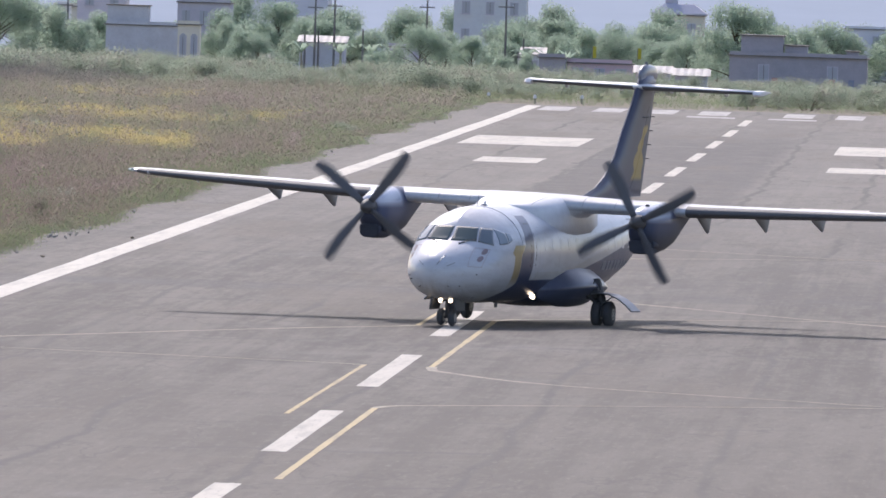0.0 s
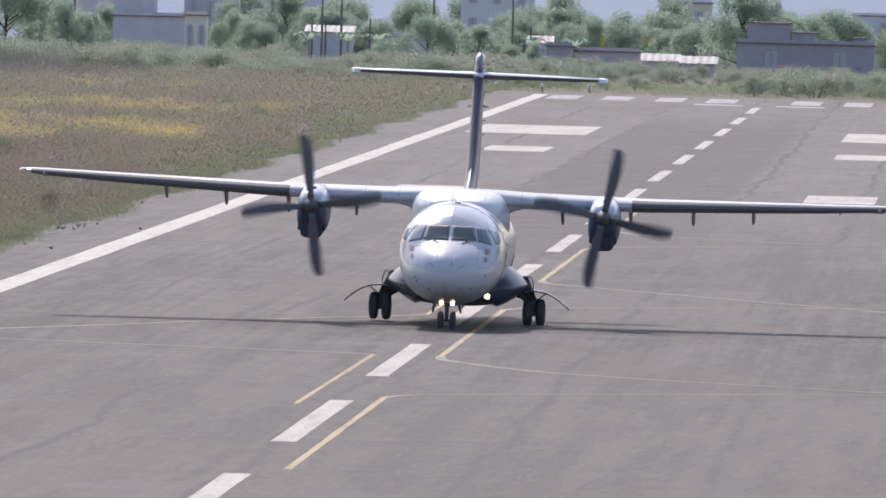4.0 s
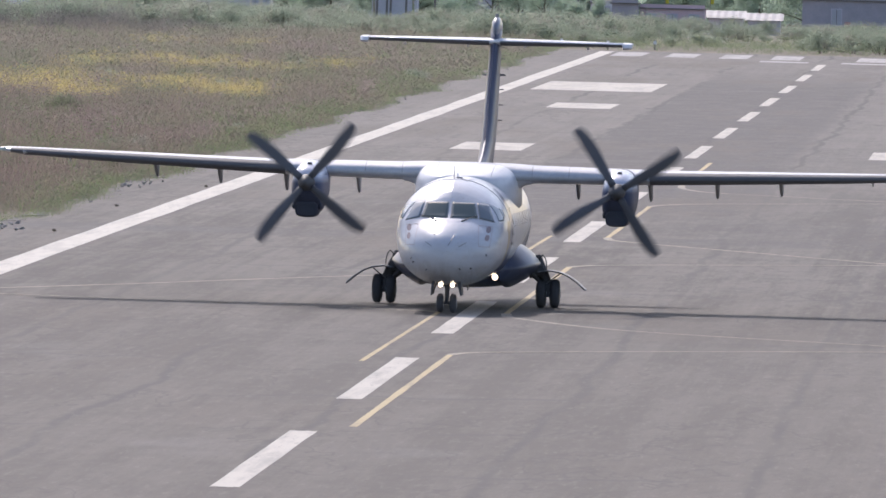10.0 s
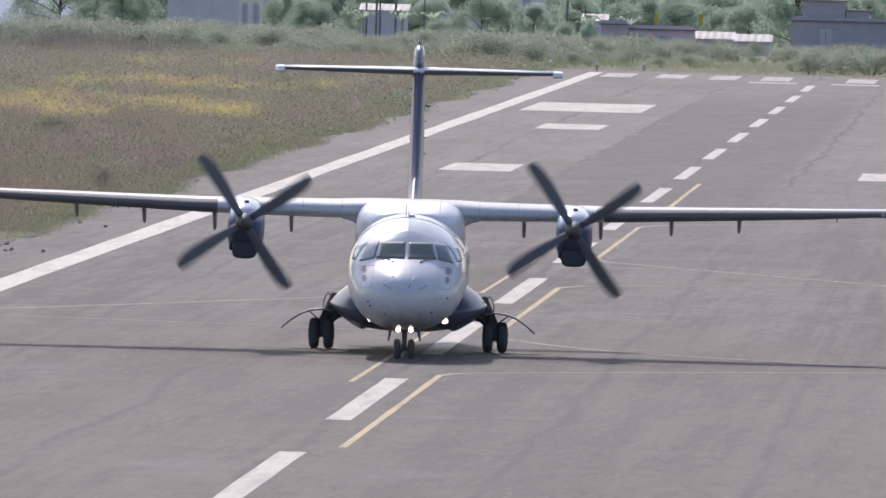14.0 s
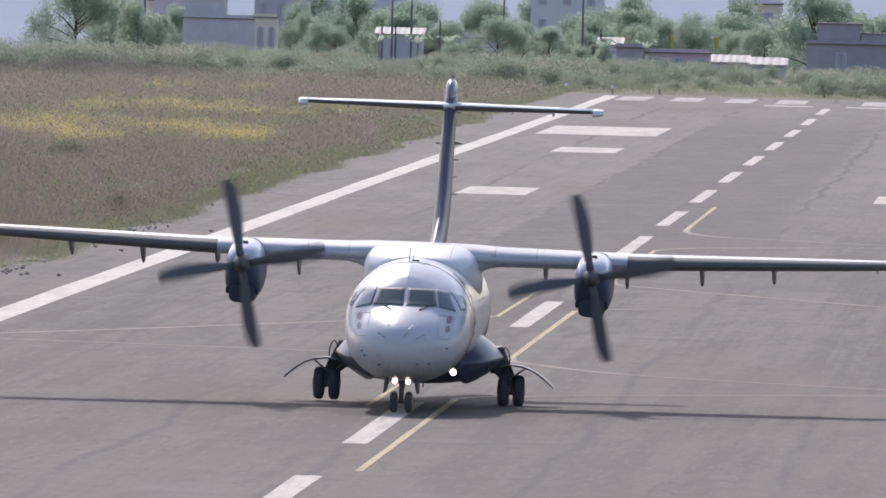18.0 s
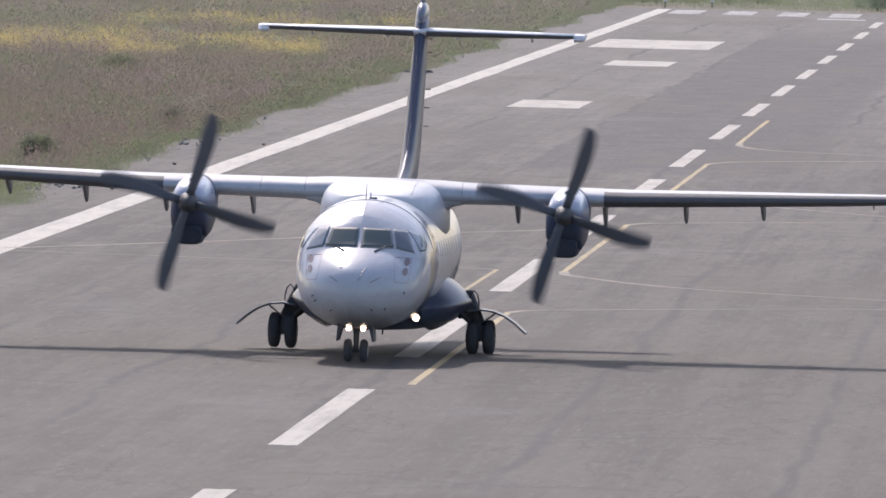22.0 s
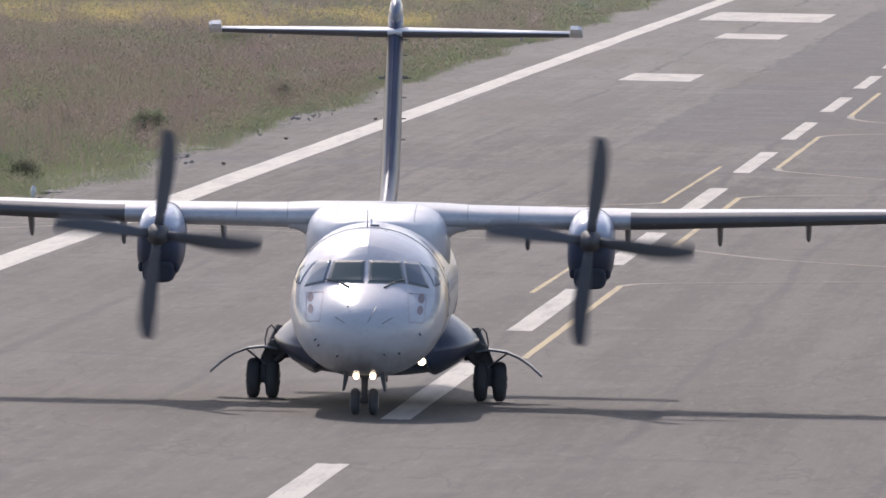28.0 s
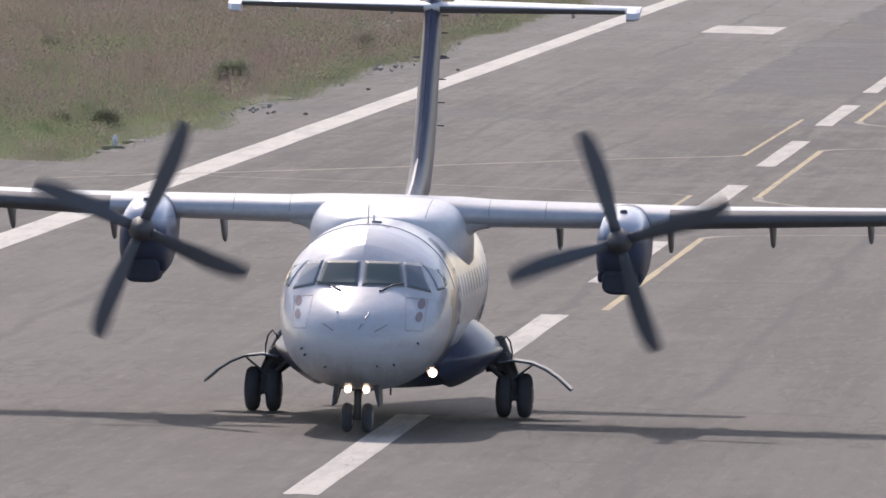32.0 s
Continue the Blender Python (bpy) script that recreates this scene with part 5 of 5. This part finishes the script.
BUSHES = [bush(s) for s in (21, 22, 23)]
spots = [(rng.uniform(-58, -43.5), rng.uniform(1040, 1100), rng.uniform(0.7, 1.15)) for _ in range(36)] + [(rng.uniform(-43.5, -36), rng.uniform(1045, 1100), rng.uniform(0.3, 0.5)) for _ in range(10)] + [(rng.uniform(-36, -27), rng.uniform(1050, 1120), rng.uniform(0.45, 0.7)) for _ in range(11)] + [(rng.uniform(-27, -19), rng.uniform(1060, 1120), rng.uniform(0.7, 1.1)) for _ in range(13)] + [(rng.uniform(-2, 9), rng.uniform(1036, 1080), rng.uniform(0.5, 0.85)) for _ in range(16)]
spots += [(rng.uniform(-20, -2), rng.uniform(1060, 1110), rng.uniform(0.35, 0.6)) for _ in range(12)] + [(rng.uniform(-70, -25), rng.uniform(1200, 1600), rng.uniform(0.5, 1.0)) for _ in range(40)] + [(rng.uniform(-30, 8), rng.uniform(1250, 1600), rng.uniform(0.3, 0.7)) for _ in range(26)]
spots += [(rng.uniform(-0.046 * y + 3, 12 - 0.022 * y), y, rng.uniform(0.5, 1.0)) for y in [rng.uniform(1130, 1600) for _ in range(60)]]
spots += [(rng.uniform(-88, -70), rng.uniform(1690, 1762), rng.uniform(0.7, 1.15)) for _ in range(16)] + [(rng.uniform(-31, 3), rng.uniform(1590, 1622), rng.uniform(0.5, 0.85)) for _ in range(26)]
spots += [(rng.uniform(-0.055 * y + 2, -18), y, rng.uniform(0.2, 0.36)) for y in [rng.uniform(560, 1000) for _ in range(14)]]
for i, (x, y, k) in enumerate(spots):
    src = BUSHES[i % 3]
    src.scale = (k * rng.uniform(0.9, 1.3), k * rng.uniform(0.9, 1.3), k)
    m = pose(x, y, ground_z(y) - 0.06, 0, 0, rng.uniform(0, 360))
    if i < 3:
        sc = src.scale.copy()
        src.matrix_basis = m @ Matrix.Diagonal((*sc, 1))
    else:
        copy_thing(src, m)
WEED_LEAVES = plants_material("weed_leaves", ((0.205, 0.235, 0.16), (0.245, 0.265, 0.18), (0.275, 0.24, 0.20), (0.30, 0.345, 0.20)), 0.9, 0.6, (0.35, 0.37, 0.29))
WEEDS = [bush(s, 1.0, 1.1, "weed", WEED_LEAVES) for s in (41, 42, 43)]
spots = []
while len(spots) < 90:
    y = 440 * (1020 / 440) ** rng.random()
    x = rng.uniform(13 - 0.085 * y, edge_x(y) - 0.8)
    if seen_strip(x, y) and not (in_crop(x, y) and rng.random() < 0.75):
        spots.append((x, y, rng.uniform(0.35, 0.65) * (1.0 if rng.random() < 0.8 else 1.5)))
for i, (x, y, k) in enumerate(spots):
    src = WEEDS[i % 3]
    src.scale = (k * rng.uniform(0.7, 1.3), k * rng.uniform(0.8, 1.6), k)
    m = pose(x, y, ground_z(y) - 0.06, 0, 0, rng.uniform(0, 360))
    if i < 3:
        sc = src.scale.copy()
        src.matrix_basis = m @ Matrix.Diagonal((*sc, 1))
    else:
        copy_thing(src, m)
PALM = palm(5)
for i, (x, y) in enumerate(((-48.5, 1640), (-33.5, 1660), (-30.0, 1690), (-52, 1655), (-57, 1680))):
    m = pose(x, y, ground_z(y), 0, 0, 40 * i)
    if i:
        copy_thing(PALM, m)
    else:
        PALM.matrix_basis = m

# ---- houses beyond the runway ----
# wall and pane colours are paled and blued to stand in for haze
BRICK = speckled("haze_blued_brick", (0.46, 0.44, 0.49), (0.38, 0.37, 0.42), 0.9, 0.9)
GREY_WALL = speckled("haze_paled_render", (0.64, 0.66, 0.72), (0.54, 0.555, 0.61), 0.9, 0.6)
PINK = speckled("pink_render", (0.76, 0.58, 0.63), (0.66, 0.52, 0.57), 0.85, 0.8)
CREAM = speckled("cream_render", (0.82, 0.78, 0.67), (0.74, 0.70, 0.61), 0.85, 0.8)
MAUVE = speckled("haze_mauve_brick", (0.62, 0.60, 0.68), (0.54, 0.525, 0.60), 0.9, 0.8)
FAR_PINK = speckled("haze_paled_pink", (0.76, 0.71, 0.78), (0.68, 0.64, 0.71), 0.9, 0.6)
HAZE_MAUVE = speckled("haze_mauve_render", (0.78, 0.79, 0.88), (0.74, 0.75, 0.84), 0.9, 0.25)
WHITE_WALL = speckled("whitewash", (0.85, 0.85, 0.86), (0.75, 0.75, 0.77), 0.85, 0.8)
PALE = speckled("haze_pale_render", (0.74, 0.77, 0.81), (0.67, 0.70, 0.74), 0.85, 0.5)
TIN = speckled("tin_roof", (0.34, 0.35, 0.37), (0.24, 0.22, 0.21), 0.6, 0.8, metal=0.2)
PANE = mat("haze_paled_pane", (0.46, 0.48, 0.54), 0.3)
WOOD = speckled("weathered_wood", (0.22, 0.21, 0.21), (0.17, 0.17, 0.17), 0.9, 2.0)
CLOTH = speckled("bright_cloth", (0.55, 0.50, 0.05), (0.45, 0.42, 0.06), 0.9, 3.0)
WASH = [speckled("red_cloth", (0.45, 0.26, 0.28), (0.40, 0.22, 0.24), 0.9, 3.0), speckled("blue_cloth", (0.28, 0.32, 0.45), (0.25, 0.29, 0.40), 0.9, 3.0), speckled("white_cloth", (0.6, 0.6, 0.6), (0.5, 0.5, 0.5), 0.9, 3.0)]


def window(parent, x, z, w, h, y, arch=False):
    """Reveal, frame, pane and sill on the wall that faces the runway."""
    win = part("window", box(x - w / 2 - 0.08, x + w / 2 + 0.08, y - 0.05, y + 0.03, z - 0.08, z + h + 0.08), MAUVE, parent)
    part("pane", box(x - w / 2, x + w / 2, y - 0.075, y - 0.045, z, z + h), PANE, win)
    part("frame", box(x - 0.03, x + 0.03, y - 0.09, y - 0.07, z, z + h), WOOD, win)
    part("sill", box(x - w / 2 - 0.15, x + w / 2 + 0.15, y - 0.2, y + 0.02, z - 0.16, z - 0.08), MAUVE, win)
    if arch:
        bm = bmesh.new()
        ring = [(x + (w / 2) * math.cos(a), z + h + (w / 2) * math.sin(a)) for a in (math.pi * k / 10 for k in range(11))]
        loft([[(px, yy, pz) for px, pz in ring] for yy in (y - 0.075, y - 0.04)], bm=bm)
        part("arch", bm, PANE, win)


def house(name, x0, x1, y, z1, depth, wall, label, floors=1, columns=2, roof="flat", arch=False, blocks=()):
    """A house with storeys; blocks: raised parts of its roofline as x0, x1, height above the main roof."""
    base = ground_z(y) - 0.3
    ob = empty(name, 0, 0, 0)
    part("wall", box(x0, x1, y, y + depth, base, z1 - 0.12), wall, ob)
    for a, b, h in blocks:
        part("upper_wall", box(a, b, y + 0.3, y + depth * 0.8, z1 - 0.12, z1 + h), wall, ob)
        part("upper_roof", box(a - 0.15, b + 0.15, y + 0.1, y + depth * 0.8 + 0.15, z1 + h, z1 + h + 0.12), CONCRETE, ob)
    if roof == "flat":
        part("roof", box(x0 - 0.2, x1 + 0.2, y - 0.25, y + depth + 0.2, z1 - 0.12, z1), CONCRETE, ob)
        part("parapet", box(x0, x1, y - 0.2, y - 0.08, z1, z1 + 0.35), wall, ob)
    else:
        bm = bmesh.new()
        n = max(6, int((x1 - x0) / 0.3))
        rows = []
        for k in range(n + 1):
            x = x0 - 0.3 + (x1 - x0 + 0.6) * k / n
            d = 0.03 * (k % 2)
            rows.append([(x, y - 0.5, z1 - 0.15 + d), (x, y + depth + 0.3, z1 + 0.55 + d), (x, y + depth + 0.3, z1 + 0.51 + d), (x, y - 0.5, z1 - 0.19 + d)])
        part("roof", loft(rows, bm=bm), TIN, ob, "corrugated tin roof")
    tall = (z1 - base - 0.3) / floors
    for f in range(floors):
        for c in range(columns):
            x = x0 + (x1 - x0) * (c + 0.5) / columns
            window(ob, x, base + 0.3 + f * tall + tall * 0.32, min(0.95, (x1 - x0) / columns * 0.5), tall * 0.42, y, arch)
    return tagged(ob, label, "house")


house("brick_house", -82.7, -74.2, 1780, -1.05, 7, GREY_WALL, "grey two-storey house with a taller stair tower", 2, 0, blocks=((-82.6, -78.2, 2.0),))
house("cream_porch", -74.4, -72.0, 1770, -0.75, 3, CREAM, "cream porch with two tall arched openings", 1, 2, arch=True)
house("pink_house", -28.7, -22.2, 1640, -2.4, 6, PINK, "low pink house with small windows", 1, 3)
house("red_brick_house", -31.4, -28.8, 1635, -1.95, 5, BRICK, "narrow red brick house", 1, 0)
house("tin_shed", -22.1, -18.6, 1650, -3.2, 4, GREY_WALL, "grey shed under a sloping tin roof", 1, 1, "tin")
house("tin_shed", -18.2, -14.9, 1655, -3.4, 4, GREY_WALL, "weathered grey shed under a sloping tin roof", 1, 0, "tin")
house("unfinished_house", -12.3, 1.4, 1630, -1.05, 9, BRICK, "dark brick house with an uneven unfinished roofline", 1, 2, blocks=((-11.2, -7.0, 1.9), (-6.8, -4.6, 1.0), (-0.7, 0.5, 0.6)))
house("far_brick_house", -83.6, -77.3, 1950, 0.7, 8, MAUVE, "brick house far off, walls tinted mauve for haze", 2, 3, blocks=((-81.0, -78.6, 0.4),))
house("pink_far_house", -98.4, -92.4, 2000, 1.9, 7, FAR_PINK, "pink house far off, walls paled for haze", 3, 2)
house("apartment_block", -101.0, -82.2, 2350, 4.6, 12, HAZE_MAUVE, "broad apartment block far off, walls tinted mauve-grey for haze", 4, 0)
white = house("pale_house", -57.4, -47.9, 2150, 1.75, 9, PALE, "three-storey house far off, walls paled for haze", 3, 3, blocks=((-50.6, -48.4, 0.5),))
part("water_tank", tube([(-54.7, 2152, 1.75), (-54.7, 2152, 2.5), (-54.7, 2152, 2.75)], [0.62, 0.62, 0.25], 14), MAUVE, white, "dark water tank on the roof", True)
tower = house("tile_roofed_house", -31.2, -24.5, 2150, 0.0, 8, CREAM, "cream house with a dark tiled hip roof far off", 2, 2)
part("hip_roof", loft([[(a, b, z) for a, b in ((-31.5 + k, 2149.5 + k), (-24.2 - k, 2149.5 + k), (-24.2 - k, 2158.5 - k), (-31.5 + k, 2158.5 - k))] for z, k in ((0.0, 0.0), (0.2, 0.0), (1.4, 1.7))]), MAUVE, tower, "dark tiled hip roof")
part("cupola", box(-29.7, -28.1, 2151.5, 2153.2, 1.2, 2.8, bevel=0.1), MAUVE, tower, "small roof pavilion")
house("white_gable_house", -89.3, -87.9, 1800, 0.75, 4, WHITE_WALL, "narrow whitewashed house among trees", 2, 0)
house("low_brick_house", -49.6, -45.2, 1720, -2.05, 5, MAUVE, "low brick house behind bushes, tinted mauve for haze", 1, 0)
house("low_brick_house", -35.6, -31.0, 1705, -2.55, 5, MAUVE, "low brick house beside the poles, tinted mauve for haze", 1, 0)
house("grey_far_house", -7.5, -1.5, 2300, -1.9, 8, HAZE_MAUVE, "house far off, walls greyed for haze", 2, 2)
house("cream_house", -104.2, -101.0, 2050, -0.85, 6, CREAM, "narrow cream house far off in haze", 2, 1)
house("white_shed", -64.6, -59.5, 1850, -2.7, 5, GREY_WALL, "long low shed with a pale tin roof", 1, 0, "tin")
house("white_shed", -66.2, -63.6, 1760, -4.0, 4, PALE, "small shed with a pale tin roof", 1, 1, "tin")
house("white_shed", -35.0, -32.8, 1700, -2.1, 4, PALE, "small hut with a pale tin roof", 1, 1, "tin")

for x, y, top in ((-56.6, 1700, 2.9), (-54.8, 1705, 3.1), (-51.6, 1700, -0.2), (-57.2, 1690, -0.9), (-55.8, 1690, -0.5), (-45.0, 1700, 3.3), (-36.8, 1700, 3.6), (-83.5, 1720, 4.0), (-90, 1740, 4.5), (-44.3, 1690, -1.4), (-34.6, 1690, -0.6)):
    ob = empty("utility_pole", x, y, ground_z(y))
    h = top - ground_z(y)
    part("pole", tube([(0, 0, -0.5), (0.02, 0, h * 0.5), (0, 0, h)], [0.15, 0.12, 0.09], 10), WOOD, ob)
    for z in (h - 1.1,):
        if h > 6:
            part("cross_arm", box(-0.8, 0.8, -0.06, 0.06, z, z + 0.12), WOOD, ob)
            for q in (-0.7, -0.3, 0.3, 0.7):
                part("insulator", tube([(q, 0, z + 0.12), (q, 0, z + 0.3)], [0.05, 0.03], 8), PALE, ob)
    tagged(ob, "weathered utility pole with cross arms" if h > 6 else "short weathered wooden pole", "utility pole", "poles beyond the runway")
for x, y, h in ((-26.2, 1640, 1.0), (-21.8, 1645, 0.9)):
    ob = empty("flag", x, y, -2.25)
    part("staff", tube([(0, 0, 0), (0, 0, h + 0.5)], 0.03, 6), WOOD, ob)
    part("banner", loft([[(0, 0, 0.5 + h), (0.02, 0.03, 0.5 + h), (0.02, 0.03, 0.3), (0, 0, 0.3)], [(0.35, 0.1, 0.45 + h), (0.37, 0.13, 0.45 + h), (0.37, 0.13, 0.3), (0.35, 0.1, 0.3)]]), CLOTH, ob)
    tagged(ob, "small yellow flag above a roof", "flag")
for k in range(5):
    x = -8.0 + k * 1.9
    ob = part("laundry", loft([[(0, 0, 0), (0, 0.03, 0), (0.04, 0.05, -0.8), (0.04, 0.02, -0.8)], [(0.6, 0.02, 0), (0.6, 0.05, 0), (0.55, 0.08, -0.75), (0.55, 0.05, -0.75)]]), WASH[k % 3])
    ob.location = (x, 1626, -3.2)
    tagged(ob, ("red", "blue", "white")[k % 3] + " washing hung before the brick house", "laundry", "washing line")

# low runway-end lights on their posts
for x, y in ((-17.5, 1036), (-14.4, 1030), (-11.6, 1036)):
    ob = empty("runway_end_light", x, y, -0.06)
    part("post", tube([(0, 0, -0.1), (0, 0, 0.35)], 0.06, 8), CONCRETE, ob)
    part("lens", tube([(0, 0, 0.35), (0, 0, 0.42), (0, 0, 0.58)], [0.10, 0.12, 0.07], 10), WHITE, ob)
    tagged(ob, "small white runway end light on a post", "light", "runway end lights")
ob = empty("edge_marker", -17.75, 443.6, -0.06)
part("base", box(-0.3, 0.3, -0.3, 0.3, 0, 0.12, bevel=0.03), CONCRETE, ob)
part("lens", tube([(0.05, 0, 0.12), (0.05, 0, 0.3), (0.05, 0, 0.42)], [0.06, 0.08, 0.04], 10), WHITE, ob)
tagged(ob, "small white edge light in the grass", "light")

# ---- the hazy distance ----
HILL = speckled("haze_glow_hillside", (0.20, 0.24, 0.29), (0.17, 0.205, 0.25), 1.0, 0.01)
# brightness of the haze is added as a blue emission on the hillside
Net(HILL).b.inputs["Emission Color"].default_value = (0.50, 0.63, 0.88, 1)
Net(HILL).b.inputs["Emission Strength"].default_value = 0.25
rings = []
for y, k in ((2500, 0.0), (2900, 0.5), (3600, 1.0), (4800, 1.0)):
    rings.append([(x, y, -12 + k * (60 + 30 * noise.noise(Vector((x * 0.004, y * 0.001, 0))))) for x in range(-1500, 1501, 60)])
tagged(part("backdrop", loft(rings, closed=False), HILL, smooth=True), "wooded hillside with blue-grey haze glow in its material", "hills", kind="structure")


# ---- what moves ----
# seconds, x, y, yaw of the aircraft on the ground, and how far it leans on its wheels
TAXI = [
    (0, 1.94, 461.61, -15.32, -1.25), (0.5, 1.41, 459.75, -12.26, -1.25), (1, 1, 457.9, -9.41, -1.25), (1.5, 0.64, 456.01, -6.68, -1.25), (2, 0.41, 454.05, -4.28, -1.25),
    (2.5, 0.25, 452.07, -2.23, -1.17), (3, 0.18, 450.07, -0.93, -1.14), (3.5, 0.12, 448.08, -0.29, -1.17), (5.5, 0.1, 440.15, 0.14, -0.35),
    (6, 0.09, 438.12, -0.05, -0.38), (6.5, 0.08, 436.04, -0.57, -0.54), (7, 0.05, 433.95, -1.06, -0.65), (7.5, -0.02, 431.77, -1.44, -0.61),
    (8, -0.1, 429.46, -1.63, -0.47), (8.5, -0.18, 426.98, -1.53, -0.32), (9, -0.26, 424.35, -1.52, -0.26), (9.5, -0.33, 421.58, -1.45, -0.28),
    (10, -0.4, 418.68, -1.3, -0.25), (10.5, -0.46, 415.7, -1.14, -0.22), (11, -0.52, 412.65, -1.04, -0.3), (11.5, -0.56, 409.6, -0.93, -0.3),
    (12, -0.62, 406.6, -0.73, -0.29), (12.5, -0.65, 403.73, -0.3, -0.32), (13, -0.68, 400.98, 0.35, -0.18), (13.5, -0.69, 398.27, 1.07, 0.01),
    (14, -0.67, 395.52, 1.65, 0.04), (14.5, -0.6, 392.72, 2.03, -0.03), (16.5, -0.08, 381.24, 1.72, -0.82), (17, 0.04, 378.32, 1.12, -0.94),
    (17.5, 0.11, 375.3, 0.37, -1.03), (18, 0.15, 372.16, -0.46, -0.96), (18.5, 0.12, 368.95, -1.26, -0.84), (19, 0.06, 365.69, -1.8, -0.75),
    (19.5, -0.05, 362.43, -2, -0.67), (20, -0.17, 359.2, -2.17, -0.64), (20.5, -0.32, 355.98, -1.94, -0.64), (21, -0.46, 352.74, -1.64, -0.63),
    (21.5, -0.59, 349.53, -1.37, -0.61), (22, -0.7, 346.29, -1.14, -0.56), (22.5, -0.8, 342.92, -0.94, -0.42), (23, -0.87, 339.36, -0.67, -0.25),
    (23.5, -0.92, 335.6, -0.31, -0.17), (24, -0.93, 331.75, 0, -0.21), (24.5, -0.94, 327.9, 0.22, -0.25), (25, -0.92, 324.11, 0.45, -0.31),
    (25.5, -0.91, 320.42, 0.49, -0.37), (27.5, -0.87, 306.0, 1.2, 0.3), (28, -0.84, 302.2, 1.5, 0.3), (28.5, -0.75, 298.3, 1.74, 0.2),
    (29, -0.66, 294.45, 1.76, 0.26), (29.5, -0.57, 290.7, 1.65, 0.2), (30, -0.49, 287.1, 1.46, 0.25), (30.5, -0.43, 283.5, 1.14, 0.3),
    (31, -0.38, 279.8, 0.72, 0.02), (31.5, -0.37, 276.2, 0.22, 0.0), (32, -0.42, 272.85, -0.33, 0.08),
]
# seconds, angle of the elevators, nose of the horn down
ELEVATOR = [(0, 2), (20, 3), (22, 3), (24, 1.5), (25.5, 0), (27, -9), (27.5, -10), (29.6, -10), (30, -2), (30.5, 5), (31, 12), (31.5, 9), (32, 8)]
# seconds, angle of the picture-left and picture-right propeller, clockwise from upright as seen from ahead, modulo a quarter turn
SPIN = [(0, 36, 60), (1, 59, 71), (2, 83, 5), (3, 20, 38), (3.5, 76, 6), (6, 12, 29), (7, 41, 60), (8, 69, -1), (9, 8, 26), (10, 38, 56), (11, 65, 86), (12, 4, 3), (13, 31, 13), (14, 55, 55), (14.5, 22, 30), (16.5, 81, 83), (17, 53, 54),
        (18, 78, 77), (19, 22, 24), (20, 49, 49), (21, 78, 79), (22, 15, 16), (23, 46, 45), (24, 71, 70), (25, 13, 12), (25.5, 71, 72), (27.5, 35, 37), (28, 5, 5), (29, 20, 5), (30, 23, 67), (31, 69, 18), (32, 21, 70)]


def spin_rows(column, place):
    """One row a frame: the blades turn about 60 degrees from frame to frame, and stand as listed at the listed times."""
    total, at = [], None
    for row in SPIN:
        a = row[column] + 1.5
        if at is None:
            total.append((row[0], a))
        else:
            wish = total[-1][1] - 1800 * (row[0] - at)
            a += 90 * round((wish - a) / 90)
            total.append((row[0], a))
        at = row[0]
    ts, av = [p[0] for p in total], [p[1] for p in total]
    rows = []
    for k in range(961):
        a = float(np.interp(k / 30, ts, av))
        rows.append((k / 30, Matrix.Translation(place) @ Matrix.Rotation(radians(a), 4, "Y")))
    return rows


def motions():
    walk(plane, [(t, pose(x, y, 0, 0, -lean, yaw)) for t, x, y, yaw, lean in TAXI])
    for (prop, cx), column in zip(propellers, (1, 2)):
        walk(prop, spin_rows(column, (cx, HUB_Y, HUB_Z)))
    for ob in elevators:
        walk(ob, [(t, Matrix.Translation(ELEVATOR_AXIS) @ Matrix.Rotation(radians(a), 4, "X")) for t, a in ELEVATOR])
    ts, ys = [r[0] for r in TAXI], [r[2] for r in TAXI]
    for w, place, radius in wheels:
        rows = []
        for k in range(961):
            d = ys[0] - float(np.interp(k / 30, ts, ys))
            rows.append((k / 30, Matrix.Translation(place) @ Matrix.Rotation(d / radius, 4, "X")))
        walk(w, rows)


motions()
